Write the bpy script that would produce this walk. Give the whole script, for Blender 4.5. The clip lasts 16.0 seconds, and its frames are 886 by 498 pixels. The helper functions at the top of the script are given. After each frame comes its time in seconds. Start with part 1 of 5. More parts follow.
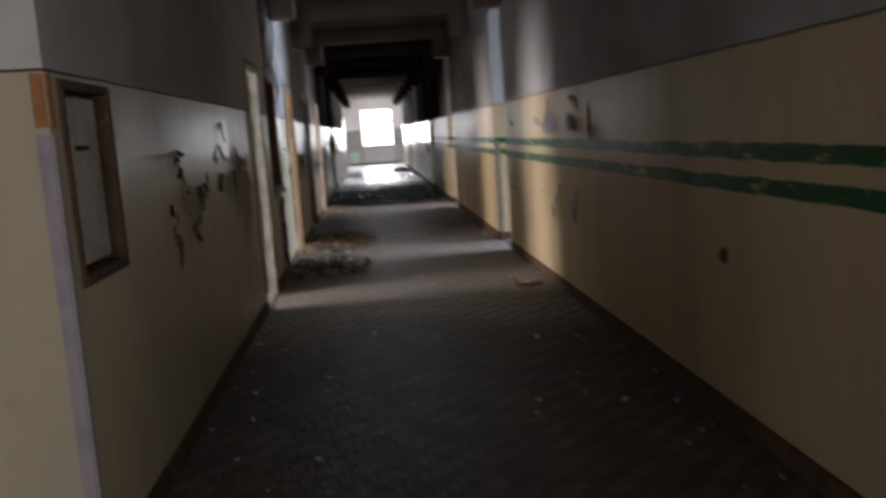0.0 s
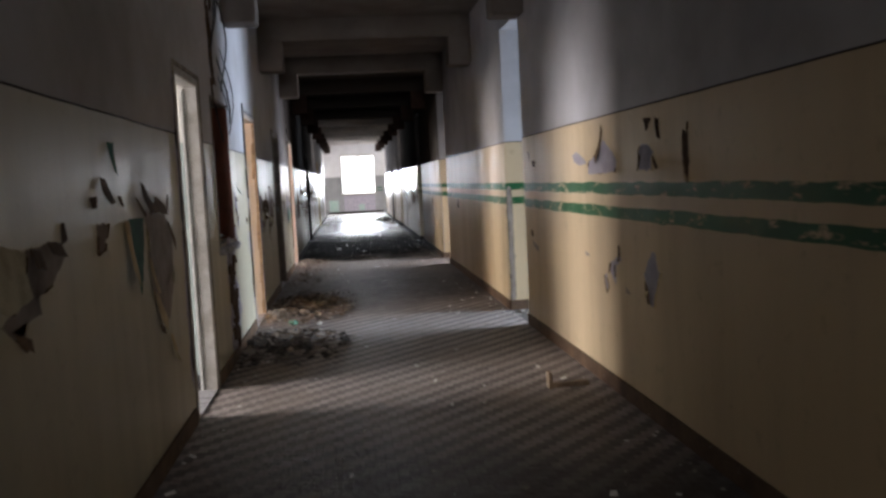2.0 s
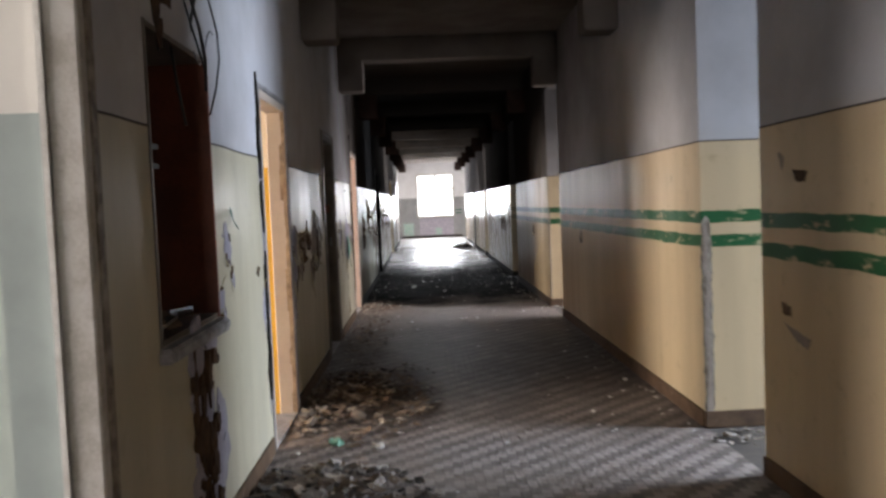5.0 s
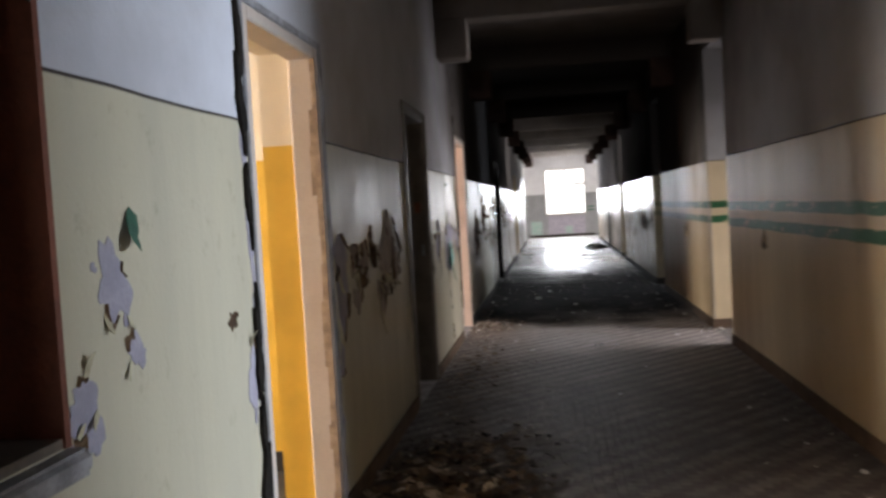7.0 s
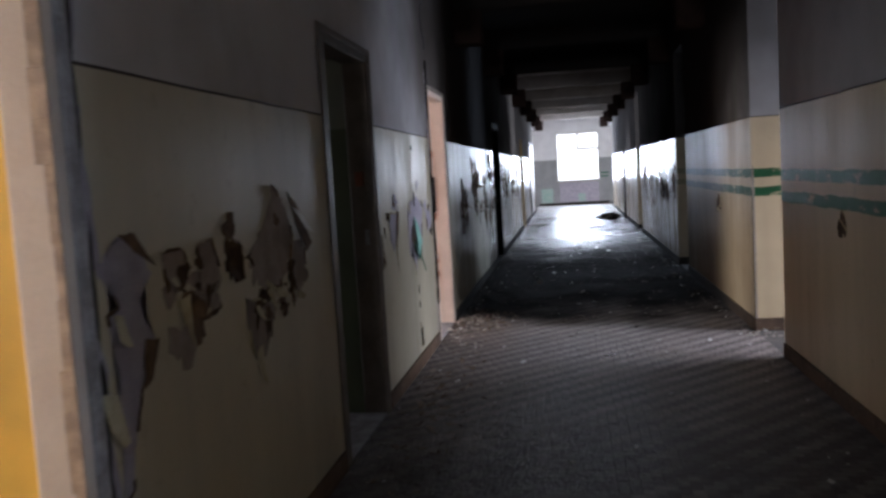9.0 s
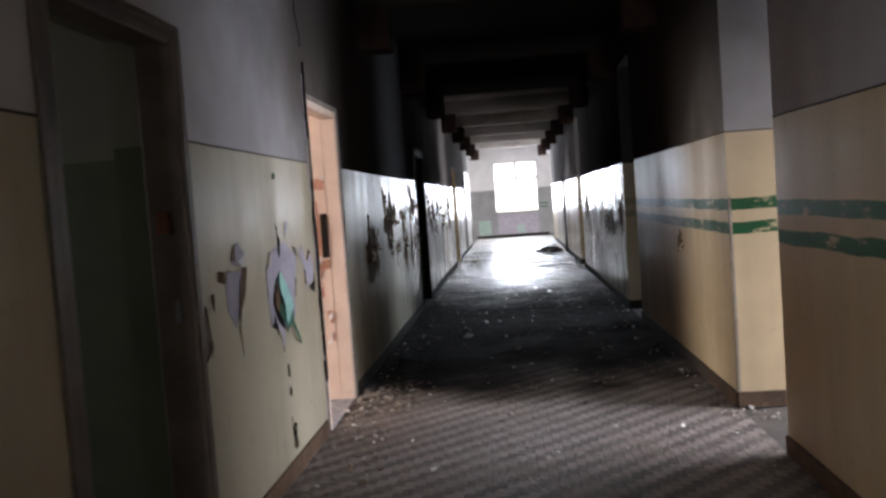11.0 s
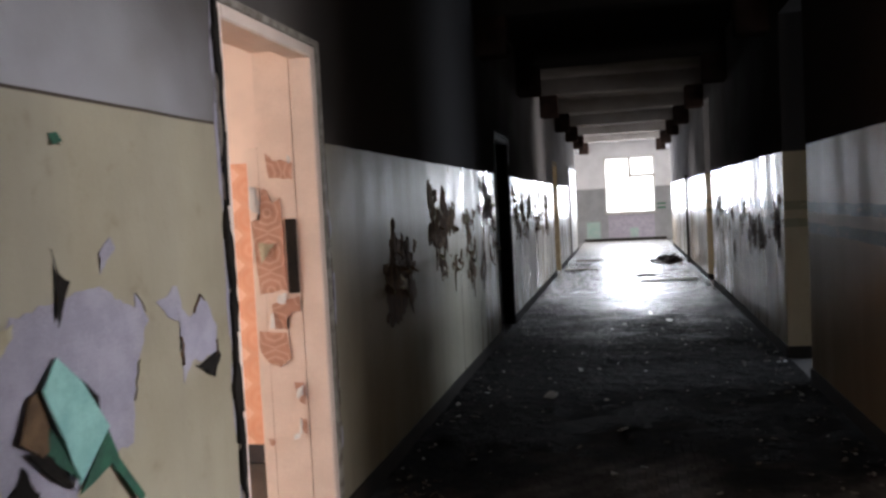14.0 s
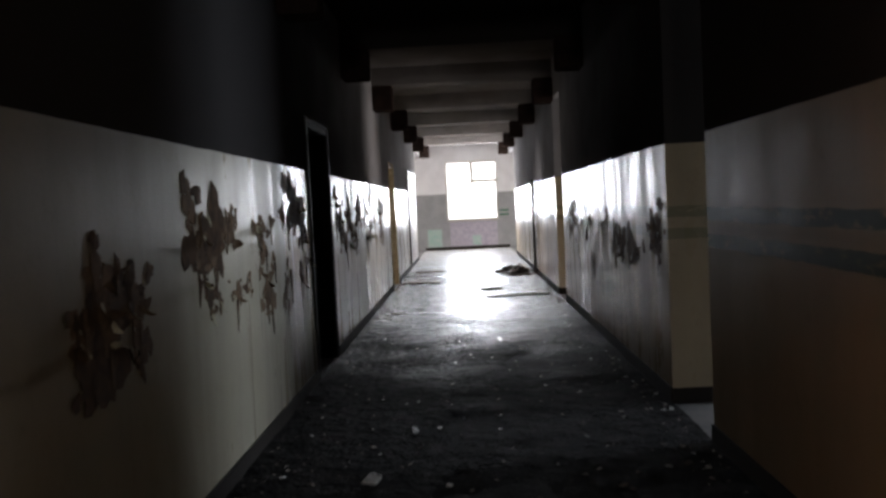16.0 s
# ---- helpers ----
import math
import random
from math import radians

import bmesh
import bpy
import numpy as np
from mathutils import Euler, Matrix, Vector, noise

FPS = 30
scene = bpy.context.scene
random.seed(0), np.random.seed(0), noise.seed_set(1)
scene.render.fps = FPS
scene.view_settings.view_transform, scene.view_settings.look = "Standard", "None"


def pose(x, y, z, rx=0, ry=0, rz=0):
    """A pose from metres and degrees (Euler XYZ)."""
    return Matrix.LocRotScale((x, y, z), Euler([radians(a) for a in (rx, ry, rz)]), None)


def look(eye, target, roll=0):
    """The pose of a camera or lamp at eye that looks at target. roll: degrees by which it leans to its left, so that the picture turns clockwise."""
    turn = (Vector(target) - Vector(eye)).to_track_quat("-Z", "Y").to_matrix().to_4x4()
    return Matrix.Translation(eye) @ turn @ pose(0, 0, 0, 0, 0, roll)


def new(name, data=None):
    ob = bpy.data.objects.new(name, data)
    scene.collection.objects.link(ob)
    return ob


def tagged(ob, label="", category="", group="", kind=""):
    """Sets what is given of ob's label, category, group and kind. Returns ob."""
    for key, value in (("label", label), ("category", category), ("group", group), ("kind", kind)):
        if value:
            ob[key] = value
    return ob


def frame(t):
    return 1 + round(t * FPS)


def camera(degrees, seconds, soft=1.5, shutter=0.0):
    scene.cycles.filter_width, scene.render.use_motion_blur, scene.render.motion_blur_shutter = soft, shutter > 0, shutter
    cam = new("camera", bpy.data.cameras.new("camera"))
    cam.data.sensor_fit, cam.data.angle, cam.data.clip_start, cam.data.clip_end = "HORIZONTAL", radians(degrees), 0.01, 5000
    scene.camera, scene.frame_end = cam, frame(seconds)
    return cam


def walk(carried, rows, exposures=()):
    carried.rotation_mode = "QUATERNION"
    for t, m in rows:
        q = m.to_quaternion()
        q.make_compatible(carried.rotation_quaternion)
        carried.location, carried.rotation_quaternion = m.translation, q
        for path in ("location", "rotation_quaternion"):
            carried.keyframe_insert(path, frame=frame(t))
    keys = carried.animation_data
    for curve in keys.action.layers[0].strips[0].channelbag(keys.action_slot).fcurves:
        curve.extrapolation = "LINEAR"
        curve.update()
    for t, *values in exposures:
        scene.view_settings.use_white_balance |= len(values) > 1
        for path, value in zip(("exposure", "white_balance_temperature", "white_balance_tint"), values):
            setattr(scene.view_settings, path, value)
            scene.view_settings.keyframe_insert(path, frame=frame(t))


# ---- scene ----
cam = camera(54.9, 16.0, soft=2.8, shutter=0.5)
PATH = [
    (0, (-0.351, 0.128, 1.403), (-0.196, 2.103, 1.127), -4.0),
    (0.5, (-0.303, 0.636, 1.369), (-0.325, 2.629, 1.202), -2.4),
    (1, (-0.32, 1.178, 1.364), (-0.29, 3.162, 1.114), -3.9),
    (1.5, (-0.317, 1.741, 1.338), (-0.2, 3.726, 1.125), -2.8),
    (2, (-0.353, 2.262, 1.334), (-0.14, 4.244, 1.171), -2.9),
    (2.5, (-0.405, 2.819, 1.343), (-0.181, 4.799, 1.177), -2.2),
    (3, (-0.43, 3.381, 1.372), (-0.375, 5.378, 1.272), -2.6),
    (3.5, (-0.45, 3.974, 1.365), (-0.268, 5.959, 1.205), -3.3),
    (6, (-0.363, 6.812, 1.366), (-0.408, 8.81, 1.29), -1.7),
    (6.5, (-0.351, 7.343, 1.355), (-0.408, 9.339, 1.256), -1.7),
    (7, (-0.323, 7.839, 1.348), (-0.585, 9.82, 1.253), -3.3),
    (7.5, (-0.295, 8.325, 1.348), (-0.656, 10.289, 1.234), -2.9),
    (8, (-0.241, 8.771, 1.356), (-0.576, 10.736, 1.197), -2.7),
    (8.5, (-0.183, 9.231, 1.359), (-0.671, 11.164, 1.205), -3.3),
    (9, (-0.195, 9.662, 1.361), (-0.495, 11.632, 1.188), -3.4),
    (11.5, (-0.03, 11.753, 1.368), (-0.192, 13.744, 1.267), -4.1),
    (12, (0.04, 12.164, 1.355), (-0.226, 14.144, 1.255), -4.0),
    (12.5, (0.053, 12.587, 1.334), (-0.213, 14.567, 1.244), -2.1),
    (13, (0.05, 13.046, 1.339), (-0.199, 15.027, 1.22), -2.2),
    (13.5, (0.045, 13.498, 1.354), (-0.379, 15.45, 1.263), -2.7),
    (14, (-0.051, 13.944, 1.367), (-0.47, 15.897, 1.267), -3.0),
    (14.5, (-0.088, 14.441, 1.341), (-0.605, 16.37, 1.232), -3.3),
    (15, (-0.109, 14.877, 1.319), (-0.503, 16.835, 1.21), -1.3),
    (15.5, (-0.092, 15.311, 1.322), (-0.194, 17.304, 1.19), -1.7),
    (16, (-0.083, 15.733, 1.343), (-0.139, 17.729, 1.24), -2.8),
]
EXPOSURES = [(t, e, k, 15) for t, e, k in ((0, -0.45, 6700), (0.5, -0.05, 6600), (1.0, 0.0, 6500), (2.0, -0.12, 6450), (2.5, -0.03, 6400), (3.7, -0.1, 6400), (6.0, -0.25, 6900), (7.0, -0.3, 6700), (7.5, -0.45, 6500), (8.5, -0.55, 6000), (9.2, -0.6, 5800), (11.5, -0.1, 6500), (12.0, -0.08, 6600), (13.0, -0.18, 6600), (13.5, -0.2, 6400), (14.5, -0.5, 6500), (15.1, -0.36, 6600), (16, -0.45, 6600))]
walk(cam, [(t, look(eye, target, roll)) for t, eye, target, roll in PATH], EXPOSURES)

# ---- plan, in metres: the corridor runs along +y ----
LX, RX = -1.3, 1.2            # faces of the corridor walls
WT, EWT = 0.25, 0.5            # wall thickness, west and east
Y0, Y1 = -9.0, 41.0           # ends of the corridor
H = 3.28                      # ceiling
DADO = 1.66
LEFT_X, RIGHT_X = -6.0, 5.2   # outer walls
DOORS_L = [(7.27, 8.06), (10.53, 11.42), (13.52, 14.44), (16.47, 17.37), (22.42, 23.4), (29.6, 30.5), (37.3, 41.0)]
DOORS_R = [(9.72, 10.6), (15.63, 16.57), (20.3, 21.2), (26.95, 27.8), (37.5, 41.0)]

# ---- world and lights ----
world = bpy.data.worlds.new("sky")
scene.world = world
world.use_nodes = True
sky = world.node_tree.nodes.new("ShaderNodeTexSky")
sky.sky_type, sky.sun_disc, sky.sun_elevation, sky.sun_rotation = "NISHITA", False, radians(40), radians(90)
world.node_tree.links.new(sky.outputs[0], world.node_tree.nodes["Background"].inputs[0])
world.node_tree.nodes["Background"].inputs[1].default_value = 0.12


def window_light(name, x, y, z, w, h, watts, colour, turn, down=24):
    """An area lamp in an opening, as skylight or added fill; turn: degrees about z from facing +y; down: how far it
    falls.
    """
    data = bpy.data.lights.new(name, "AREA")
    data.shape, data.size, data.size_y, data.energy, data.color = "RECTANGLE", w, h, watts, colour
    data.spread = radians(140)
    ob = new(name, data)
    ob.matrix_world = pose(x, y, z, 90 - down, 0, turn)
    return ob


WHITE, COOL, PALE, WARM = (1, 0.96, 0.92), (0.7, 0.84, 1.0), (0.92, 0.94, 1.0), (1, 0.92, 0.82)
window_light("end_window_light", 0.13, Y1 + 0.2, 1.73, 1.5, 1.74, 290, (0.86, 0.94, 1), 180, 10)
# side rooms: y range, middle of the window, watts, colour of its daylight
# the third west room's weak lamp and window are added to lift its dark walls
ROOMS_L = [(4.6, 8.27, (7.0,), 400, WHITE), (9.5, 12.2, (10.4,), 310, WARM), (12.32, 15.0, (13.5,), 18, WHITE), (15.25, 18.3, (16.1,), 290, WARM),
           (20.0, 24.0, (), 0.0, WHITE), (27.0, 31.0, (29.4,), 125, WHITE), (35.5, 41.0, (39.0,), 290, WHITE)]
ROOMS_R = [(7.6, 12.4, (9.9,), 540, COOL), (13.6, 18.3, (15.3, 17.0), 400, PALE), (18.6, 22.8, (21.4,), 205, COOL), (24.5, 29.2, (27.4,), 145, WHITE),
           (35.5, 41.0, (39.0,), 290, WHITE)]
for rooms, x, turn in ((ROOMS_L, LEFT_X - 0.1, -90), (ROOMS_R, RIGHT_X + 0.1, 90)):
    for a, b, mids, watts, colour in rooms:
        for mid in mids:
            # the second lamp of a room is set weaker to balance the light on the walls
            window_light("room_window_light", x, mid, 1.6, 1.7, 1.9, watts if mid == mids[0] else 0.45 * watts, colour, turn, 24 if x < 0 else 38)
# Added fill lamps around the start; no windows are known there.
window_light("hall_window_light", LEFT_X - 0.1, 1.3, 1.75, 1.4, 1.6, 8, WHITE, -90)
window_light("south_window_light", -0.6, Y0 - 0.1, 1.75, 1.3, 1.6, 140, WHITE, 0, 0)
window_light("lobby_window_light", RX + 0.35, -0.9, 1.75, 1.2, 1.6, 120, WHITE, 90, 0)

# ---- materials ----
class Nodes:
    """Short hand for a node material."""

    def __init__(self, name):
        self.m = bpy.data.materials.new(name)
        self.m.use_nodes = True
        self.t = self.m.node_tree
        self.bsdf = self.t.nodes["Principled BSDF"]
        self.pos = self.t.nodes.new("ShaderNodeNewGeometry").outputs["Position"]

    def add(self, kind, ins=(), operation="", clamp=False):
        node = self.t.nodes.new(kind)
        if kind == "ShaderNodeMix":
            node.data_type = "RGBA"
        if kind == "ShaderNodeMapRange":
            node.interpolation_type = "SMOOTHSTEP"
        if operation:
            node.operation = operation
        if clamp:
            node.use_clamp = True
        for key, value in dict(ins).items():
            self.put(node.inputs[key], value)
        return node

    def put(self, socket, value):
        if isinstance(value, bpy.types.NodeSocket):
            self.t.links.new(value, socket)
        else:
            socket.default_value = value

    def noise(self, scale, detail=3.0, rough=0.55, vec=None, stretch=None):
        vec = vec or self.pos
        if stretch:
            vec = self.add("ShaderNodeVectorMath", {0: vec, 1: stretch}, operation="MULTIPLY").outputs[0]
        return self.add("ShaderNodeTexNoise", {"Vector": vec, "Scale": scale, "Detail": detail, "Roughness": rough}).outputs[0]

    def math(self, op, a, b=0.0, c=0.0, clamp=False):
        return self.add("ShaderNodeMath", {0: a, 1: b, 2: c}, operation=op, clamp=clamp).outputs[0]

    def ramp(self, v, lo, hi, a=0.0, b=1.0):
        return self.add("ShaderNodeMapRange", {0: v, 1: lo, 2: hi, 3: a, 4: b}).outputs[0]

    def mix(self, f, a, b):
        a, b = [(*v, 1) if isinstance(v, tuple) and len(v) == 3 else v for v in (a, b)]
        return self.add("ShaderNodeMix", {0: f, 6: a, 7: b}).outputs[2]

    def xyz(self):
        return self.add("ShaderNodeSeparateXYZ", {0: self.pos}).outputs

    def done(self, colour, rough=0.6, bump=None, strength=0.2, distance=0.01, **more):
        self.put(self.bsdf.inputs["Base Color"], (*colour, 1) if isinstance(colour, tuple) and len(colour) == 3 else colour)
        self.put(self.bsdf.inputs["Roughness"], rough)
        for key, value in more.items():
            self.put(self.bsdf.inputs[key.replace("_", " ")], value)
        if bump is not None:
            b = self.add("ShaderNodeBump", {"Height": bump, "Strength": strength, "Distance": distance})
            self.put(self.bsdf.inputs["Normal"], b.outputs[0])
        return self.m


def soot(n, y, start, full):
    """Where the fire blackened walls and ceiling: a broad uneven stain along the corridor."""
    wob = n.math("MULTIPLY_ADD", n.noise(0.7, 3), 3.0, n.math("MULTIPLY_ADD", n.xyz()[2], 1.3, n.math("SUBTRACT", y, 2.6)))
    rise = n.ramp(wob, start, full)
    fall = n.ramp(wob, 23.2, 29.6, 1.0, 0.0)
    return n.math("MULTIPLY", rise, fall)


def corridor_paint(name, low, low2, stripes):
    """Limewash above, oil-paint dado below with a dark line between; green bands on one side."""
    n = Nodes(name)
    x, y, z = n.xyz()
    edge = n.math("MULTIPLY_ADD", n.noise(2.0, 2), 0.012, z)
    upper = n.ramp(edge, DADO + 0.008, DADO + 0.012)
    dirt = n.noise(1.3, 5, 0.6)
    streak = n.noise(3.0, 4, 0.6, stretch=(1, 1, 0.12))
    run = n.noise(6.0, 4, 0.6, stretch=(1, 1, 0.06))
    wet = n.ramp(n.math("MULTIPLY_ADD", n.noise(1.6, 3), 1.6, n.math("SUBTRACT", y, 0.8)), *((20.6, 21.6) if stripes else (19.2, 21.2)))
    white = n.mix(n.ramp(dirt, 0.35, 0.7), *(((0.46, 0.46, 0.485), (0.36, 0.355, 0.37)) if stripes else ((0.55, 0.55, 0.58), (0.43, 0.425, 0.44))))
    paint = n.mix(n.ramp(streak, 0.35, 0.7), low, low2)
    paint = n.mix(n.math("MULTIPLY", n.ramp(n.noise(9.0, 6, 0.7), 0.56, 0.75), 0.35), paint, (0.2, 0.16, 0.09))
    line = n.math("MULTIPLY", n.ramp(edge, DADO + 0.004, DADO + 0.009), n.ramp(edge, DADO + 0.013, DADO + 0.018, 1.0, 0.0))
    base = n.mix(upper, paint, white)
    base = n.mix(n.math("MULTIPLY", line, n.ramp(n.noise(2.5, 3), 0.22, 0.34)), base, (0.05, 0.04, 0.035))
    # Brown grime, also painting in the shade of this unlit stretch of dado.
    grime_shade = n.math("MULTIPLY", n.ramp(n.math("MULTIPLY_ADD", n.noise(0.8, 4), 4.0, y), 17.5 if stripes else 16.6, 20.5 if stripes else 19.6), n.ramp(y, 20.4 if stripes else 18.5, 21.4 if stripes else 19.7, 1.0, 0.15 if stripes else 0.4))
    base = n.mix(n.math("MULTIPLY", grime_shade, n.math("MULTIPLY_ADD", upper, 0.1, 0.66 if stripes else 0.7)), base, (0.135, 0.1, 0.057))
    if stripes:
        wav = n.math("MULTIPLY_ADD", n.noise(4.0, 3), 0.03, z)
        wear = n.ramp(n.noise(6.0, 4, 0.7, stretch=(1, 1, 3)), 0.3, 0.45)
        for a, b in ((1.195, 1.265), (1.055, 1.125)):
            band = n.math("MULTIPLY", n.ramp(wav, a + 0.012, a + 0.018), n.ramp(wav, b + 0.012, b + 0.018, 1.0, 0.0))
            base = n.mix(n.math("MULTIPLY", n.math("MULTIPLY", band, n.ramp(y, 20.4, 21.4, 1.0, 0.35)), wear), base, n.mix(grime_shade, (0.018, 0.095, 0.036), (0.014, 0.03, 0.017)))
    black = n.math("MULTIPLY", soot(n, y, *((15.8, 19.6) if stripes else (15.8, 19.4))), n.math("MULTIPLY_ADD", upper, 0.7, 0.28) if stripes else n.math("MULTIPLY_ADD", upper, 0.8, 0.16))
    base = n.mix(black, base, (0.032, 0.028, 0.026))
    grain = n.math("ADD", n.noise(60.0, 3), n.math("MULTIPLY", n.noise(5.0, 4), 2.5))
    return n.done(base, n.math("ADD", n.ramp(upper, 0, 1, 0.28, 0.75), n.math("ADD", n.math("MULTIPLY", n.noise(7.0, 5, 0.65), 0.18), n.math("MULTIPLY", n.math("ADD", n.ramp(streak, 0.3, 0.75, -0.04, 0.16), n.math("MULTIPLY", wet, n.ramp(run, 0.42, 0.62, -0.17, 0.1))), n.math("SUBTRACT", 1.0, upper)))), grain, 0.2, 0.005, Specular_IOR_Level=n.math("MULTIPLY", n.ramp(upper, 0, 1, 0.08 if stripes else 0.26, 0.0), n.math("MAXIMUM", n.ramp(grime_shade, 0.1, 0.9, 1.0, 0.4), n.math("MULTIPLY", wet, 4.7 if stripes else 1.5))))


def plain(name, a, b, rough=0.7, scale=4.0, bump=0.2, **more):
    n = Nodes(name)
    v = n.noise(scale, 5, 0.6)
    fine = n.noise(scale * 12, 3)
    colour = n.mix(n.ramp(n.math("MULTIPLY_ADD", fine, 0.35, v), 0.5, 0.85), a, b)
    return n.done(colour, rough, n.math("ADD", fine, v), bump, 0.006, **more)


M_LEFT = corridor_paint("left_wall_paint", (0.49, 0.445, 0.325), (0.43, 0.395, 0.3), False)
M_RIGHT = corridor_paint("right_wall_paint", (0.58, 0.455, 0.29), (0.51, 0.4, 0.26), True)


def sooty_lime(name, a, b):
    """Distemper brown over its near length, blackened over the burnt stretch, paler towards the far end."""
    n = Nodes(name)
    x, y, z = n.xyz()
    lime = n.mix(n.ramp(n.noise(1.5, 5, 0.6), 0.35, 0.7), a, b)
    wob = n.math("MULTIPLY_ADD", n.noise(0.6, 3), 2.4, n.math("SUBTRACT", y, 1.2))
    far_pale = n.ramp(wob, 25.6, 29.4)
    near_brown = n.math("MULTIPLY", n.ramp(n.noise(0.9, 5, 0.65), 0.25, 0.7, 0.8, 0.97), n.math("SUBTRACT", 1.0, far_pale))
    lime = n.mix(near_brown, lime, (0.14, 0.12, 0.105))
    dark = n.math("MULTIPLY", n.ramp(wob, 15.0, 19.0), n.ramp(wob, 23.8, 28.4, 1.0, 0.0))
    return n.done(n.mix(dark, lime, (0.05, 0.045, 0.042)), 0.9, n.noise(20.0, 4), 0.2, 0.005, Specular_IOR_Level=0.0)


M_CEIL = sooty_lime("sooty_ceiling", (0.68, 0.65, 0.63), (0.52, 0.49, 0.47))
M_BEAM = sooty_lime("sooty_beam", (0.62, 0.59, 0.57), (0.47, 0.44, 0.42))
M_CORBEL = plain("dark_red_concrete", (0.07, 0.045, 0.038), (0.04, 0.03, 0.027), 0.9, 6.0, 0.3, Specular_IOR_Level=0.0)
M_SLAB = plain("floor_screed", (0.09, 0.075, 0.065), (0.05, 0.045, 0.04), 0.7, 3.0, 0.4)


def skirting_paint():
    """Worn brown oil paint, charred along the burnt stretch."""
    n = Nodes("baseboard_paint")
    x, y, z = n.xyz()
    worn = n.noise(5.0, 5, 0.65)
    base = n.mix(n.ramp(worn, 0.35, 0.7), (0.13, 0.083, 0.053), (0.075, 0.048, 0.033))
    base = n.mix(n.ramp(n.noise(22.0, 4, 0.7), 0.62, 0.7), base, (0.26, 0.22, 0.18))
    base = n.mix(n.ramp(n.math("MULTIPLY_ADD", n.noise(1.0, 3), 2.0, y), 16.5, 19.0), base, (0.022, 0.018, 0.015))
    return n.done(base, 0.75, n.math("ADD", worn, n.noise(50.0, 3)), 0.2, 0.004, Specular_IOR_Level=0.12)


M_BASE = skirting_paint()
M_ROOM = plain("room_limewash", (0.62, 0.6, 0.56), (0.5, 0.49, 0.46), 0.85, 2.0)
# Black for charred parts, and for gaps and recesses that are only shade.
M_CHAR_SHADE = plain("char_and_shade_black", (0.02, 0.016, 0.013), (0.01, 0.009, 0.008), 0.8, 9.0, 0.5, Specular_IOR_Level=0.08)
M_PLASTER = plain("bare_grey_plaster", (0.36, 0.335, 0.385), (0.28, 0.26, 0.305), 0.9, 9.0, 0.5)
M_DUSTY = plain("dusty_brown_plaster", (0.31, 0.26, 0.225), (0.23, 0.19, 0.16), 0.9, 11.0, 0.5)
M_SCORCH = plain("scorched_brown_plaster", (0.1, 0.06, 0.036), (0.055, 0.036, 0.025), 0.9, 14.0, 0.6, Specular_IOR_Level=0.08)
M_CREAM = plain("cream_paint_flake", (0.5, 0.46, 0.32), (0.36, 0.31, 0.2), 0.85, 12.0, 0.3)
M_YELLOWF = plain("yellow_paint_flake", (0.58, 0.46, 0.27), (0.4, 0.3, 0.16), 0.85, 12.0, 0.3)
M_GREEN = plain("old_green_paint", (0.03, 0.13, 0.07), (0.02, 0.07, 0.045), 0.85, 9.0, 0.3)
M_TURQ = plain("old_turquoise_paint", (0.3, 0.56, 0.49), (0.22, 0.44, 0.39), 0.85, 9.0, 0.3)
M_PALET = plain("faded_green_paint", (0.24, 0.36, 0.32), (0.32, 0.38, 0.36), 0.6, 6.0, 0.3)
M_BROWN = plain("brown_flake_back", (0.16, 0.1, 0.055), (0.08, 0.05, 0.03), 0.8, 12.0, 0.3, Specular_IOR_Level=0.15)
M_RUST = plain("rust_red_paint", (0.2, 0.058, 0.028), (0.13, 0.038, 0.02), 0.55, 5.0, 0.3)
M_STEEL = plain("dull_grey_steel", (0.3, 0.31, 0.33), (0.16, 0.15, 0.15), 0.5, 8.0, 0.2, Metallic=0.6)
M_DARKSTEEL = plain("dirty_steel", (0.12, 0.115, 0.11), (0.06, 0.055, 0.05), 0.6, 12.0, 0.3)
M_WIRE = plain("black_cable", (0.02, 0.02, 0.02), (0.012, 0.012, 0.012), 0.5, 8.0, 0.1)


def rubble_paint(name, a, b, c):
    """Broken stuff: every piece its own shade."""
    n = Nodes(name)
    rand = n.t.nodes.new("ShaderNodeNewGeometry").outputs["Random Per Island"]
    base = n.mix(n.ramp(rand, 0.25, 0.6), a, n.mix(n.ramp(rand, 0.7, 0.95), b, c))
    grain = n.noise(70.0, 4)
    return n.done(n.mix(n.ramp(grain, 0.4, 0.8), base, (0.08, 0.065, 0.055)), 0.9, grain, 0.5, 0.006)


M_RUBBLE = rubble_paint("plaster_rubble", (0.2, 0.17, 0.14), (0.42, 0.38, 0.33), (0.6, 0.57, 0.53))
M_ASH = rubble_paint("burnt_rubble", (0.04, 0.035, 0.032), (0.12, 0.1, 0.085), (0.34, 0.3, 0.27))
M_WOOD = plain("raw_grey_wood", (0.32, 0.24, 0.16), (0.16, 0.11, 0.07), 0.7, 9.0, 0.3)
M_PAPER = plain("white_paper_scrap", (0.72, 0.71, 0.68), (0.55, 0.53, 0.5), 0.8, 9.0, 0.2)
M_PINKF = plain("beige_frame_paint", (0.76, 0.62, 0.52), (0.69, 0.555, 0.46), 0.55, 6.0)
M_DARKF = plain("dark_brown_frame", (0.13, 0.1, 0.075), (0.075, 0.06, 0.045), 0.5, 6.0)
M_BLACK = plain("black_skirting_paint", (0.02, 0.018, 0.02), (0.03, 0.026, 0.026), 0.5, 6.0)
M_SILL = plain("weathered_concrete", (0.36, 0.35, 0.36), (0.2, 0.19, 0.19), 0.85, 12.0, 0.5)
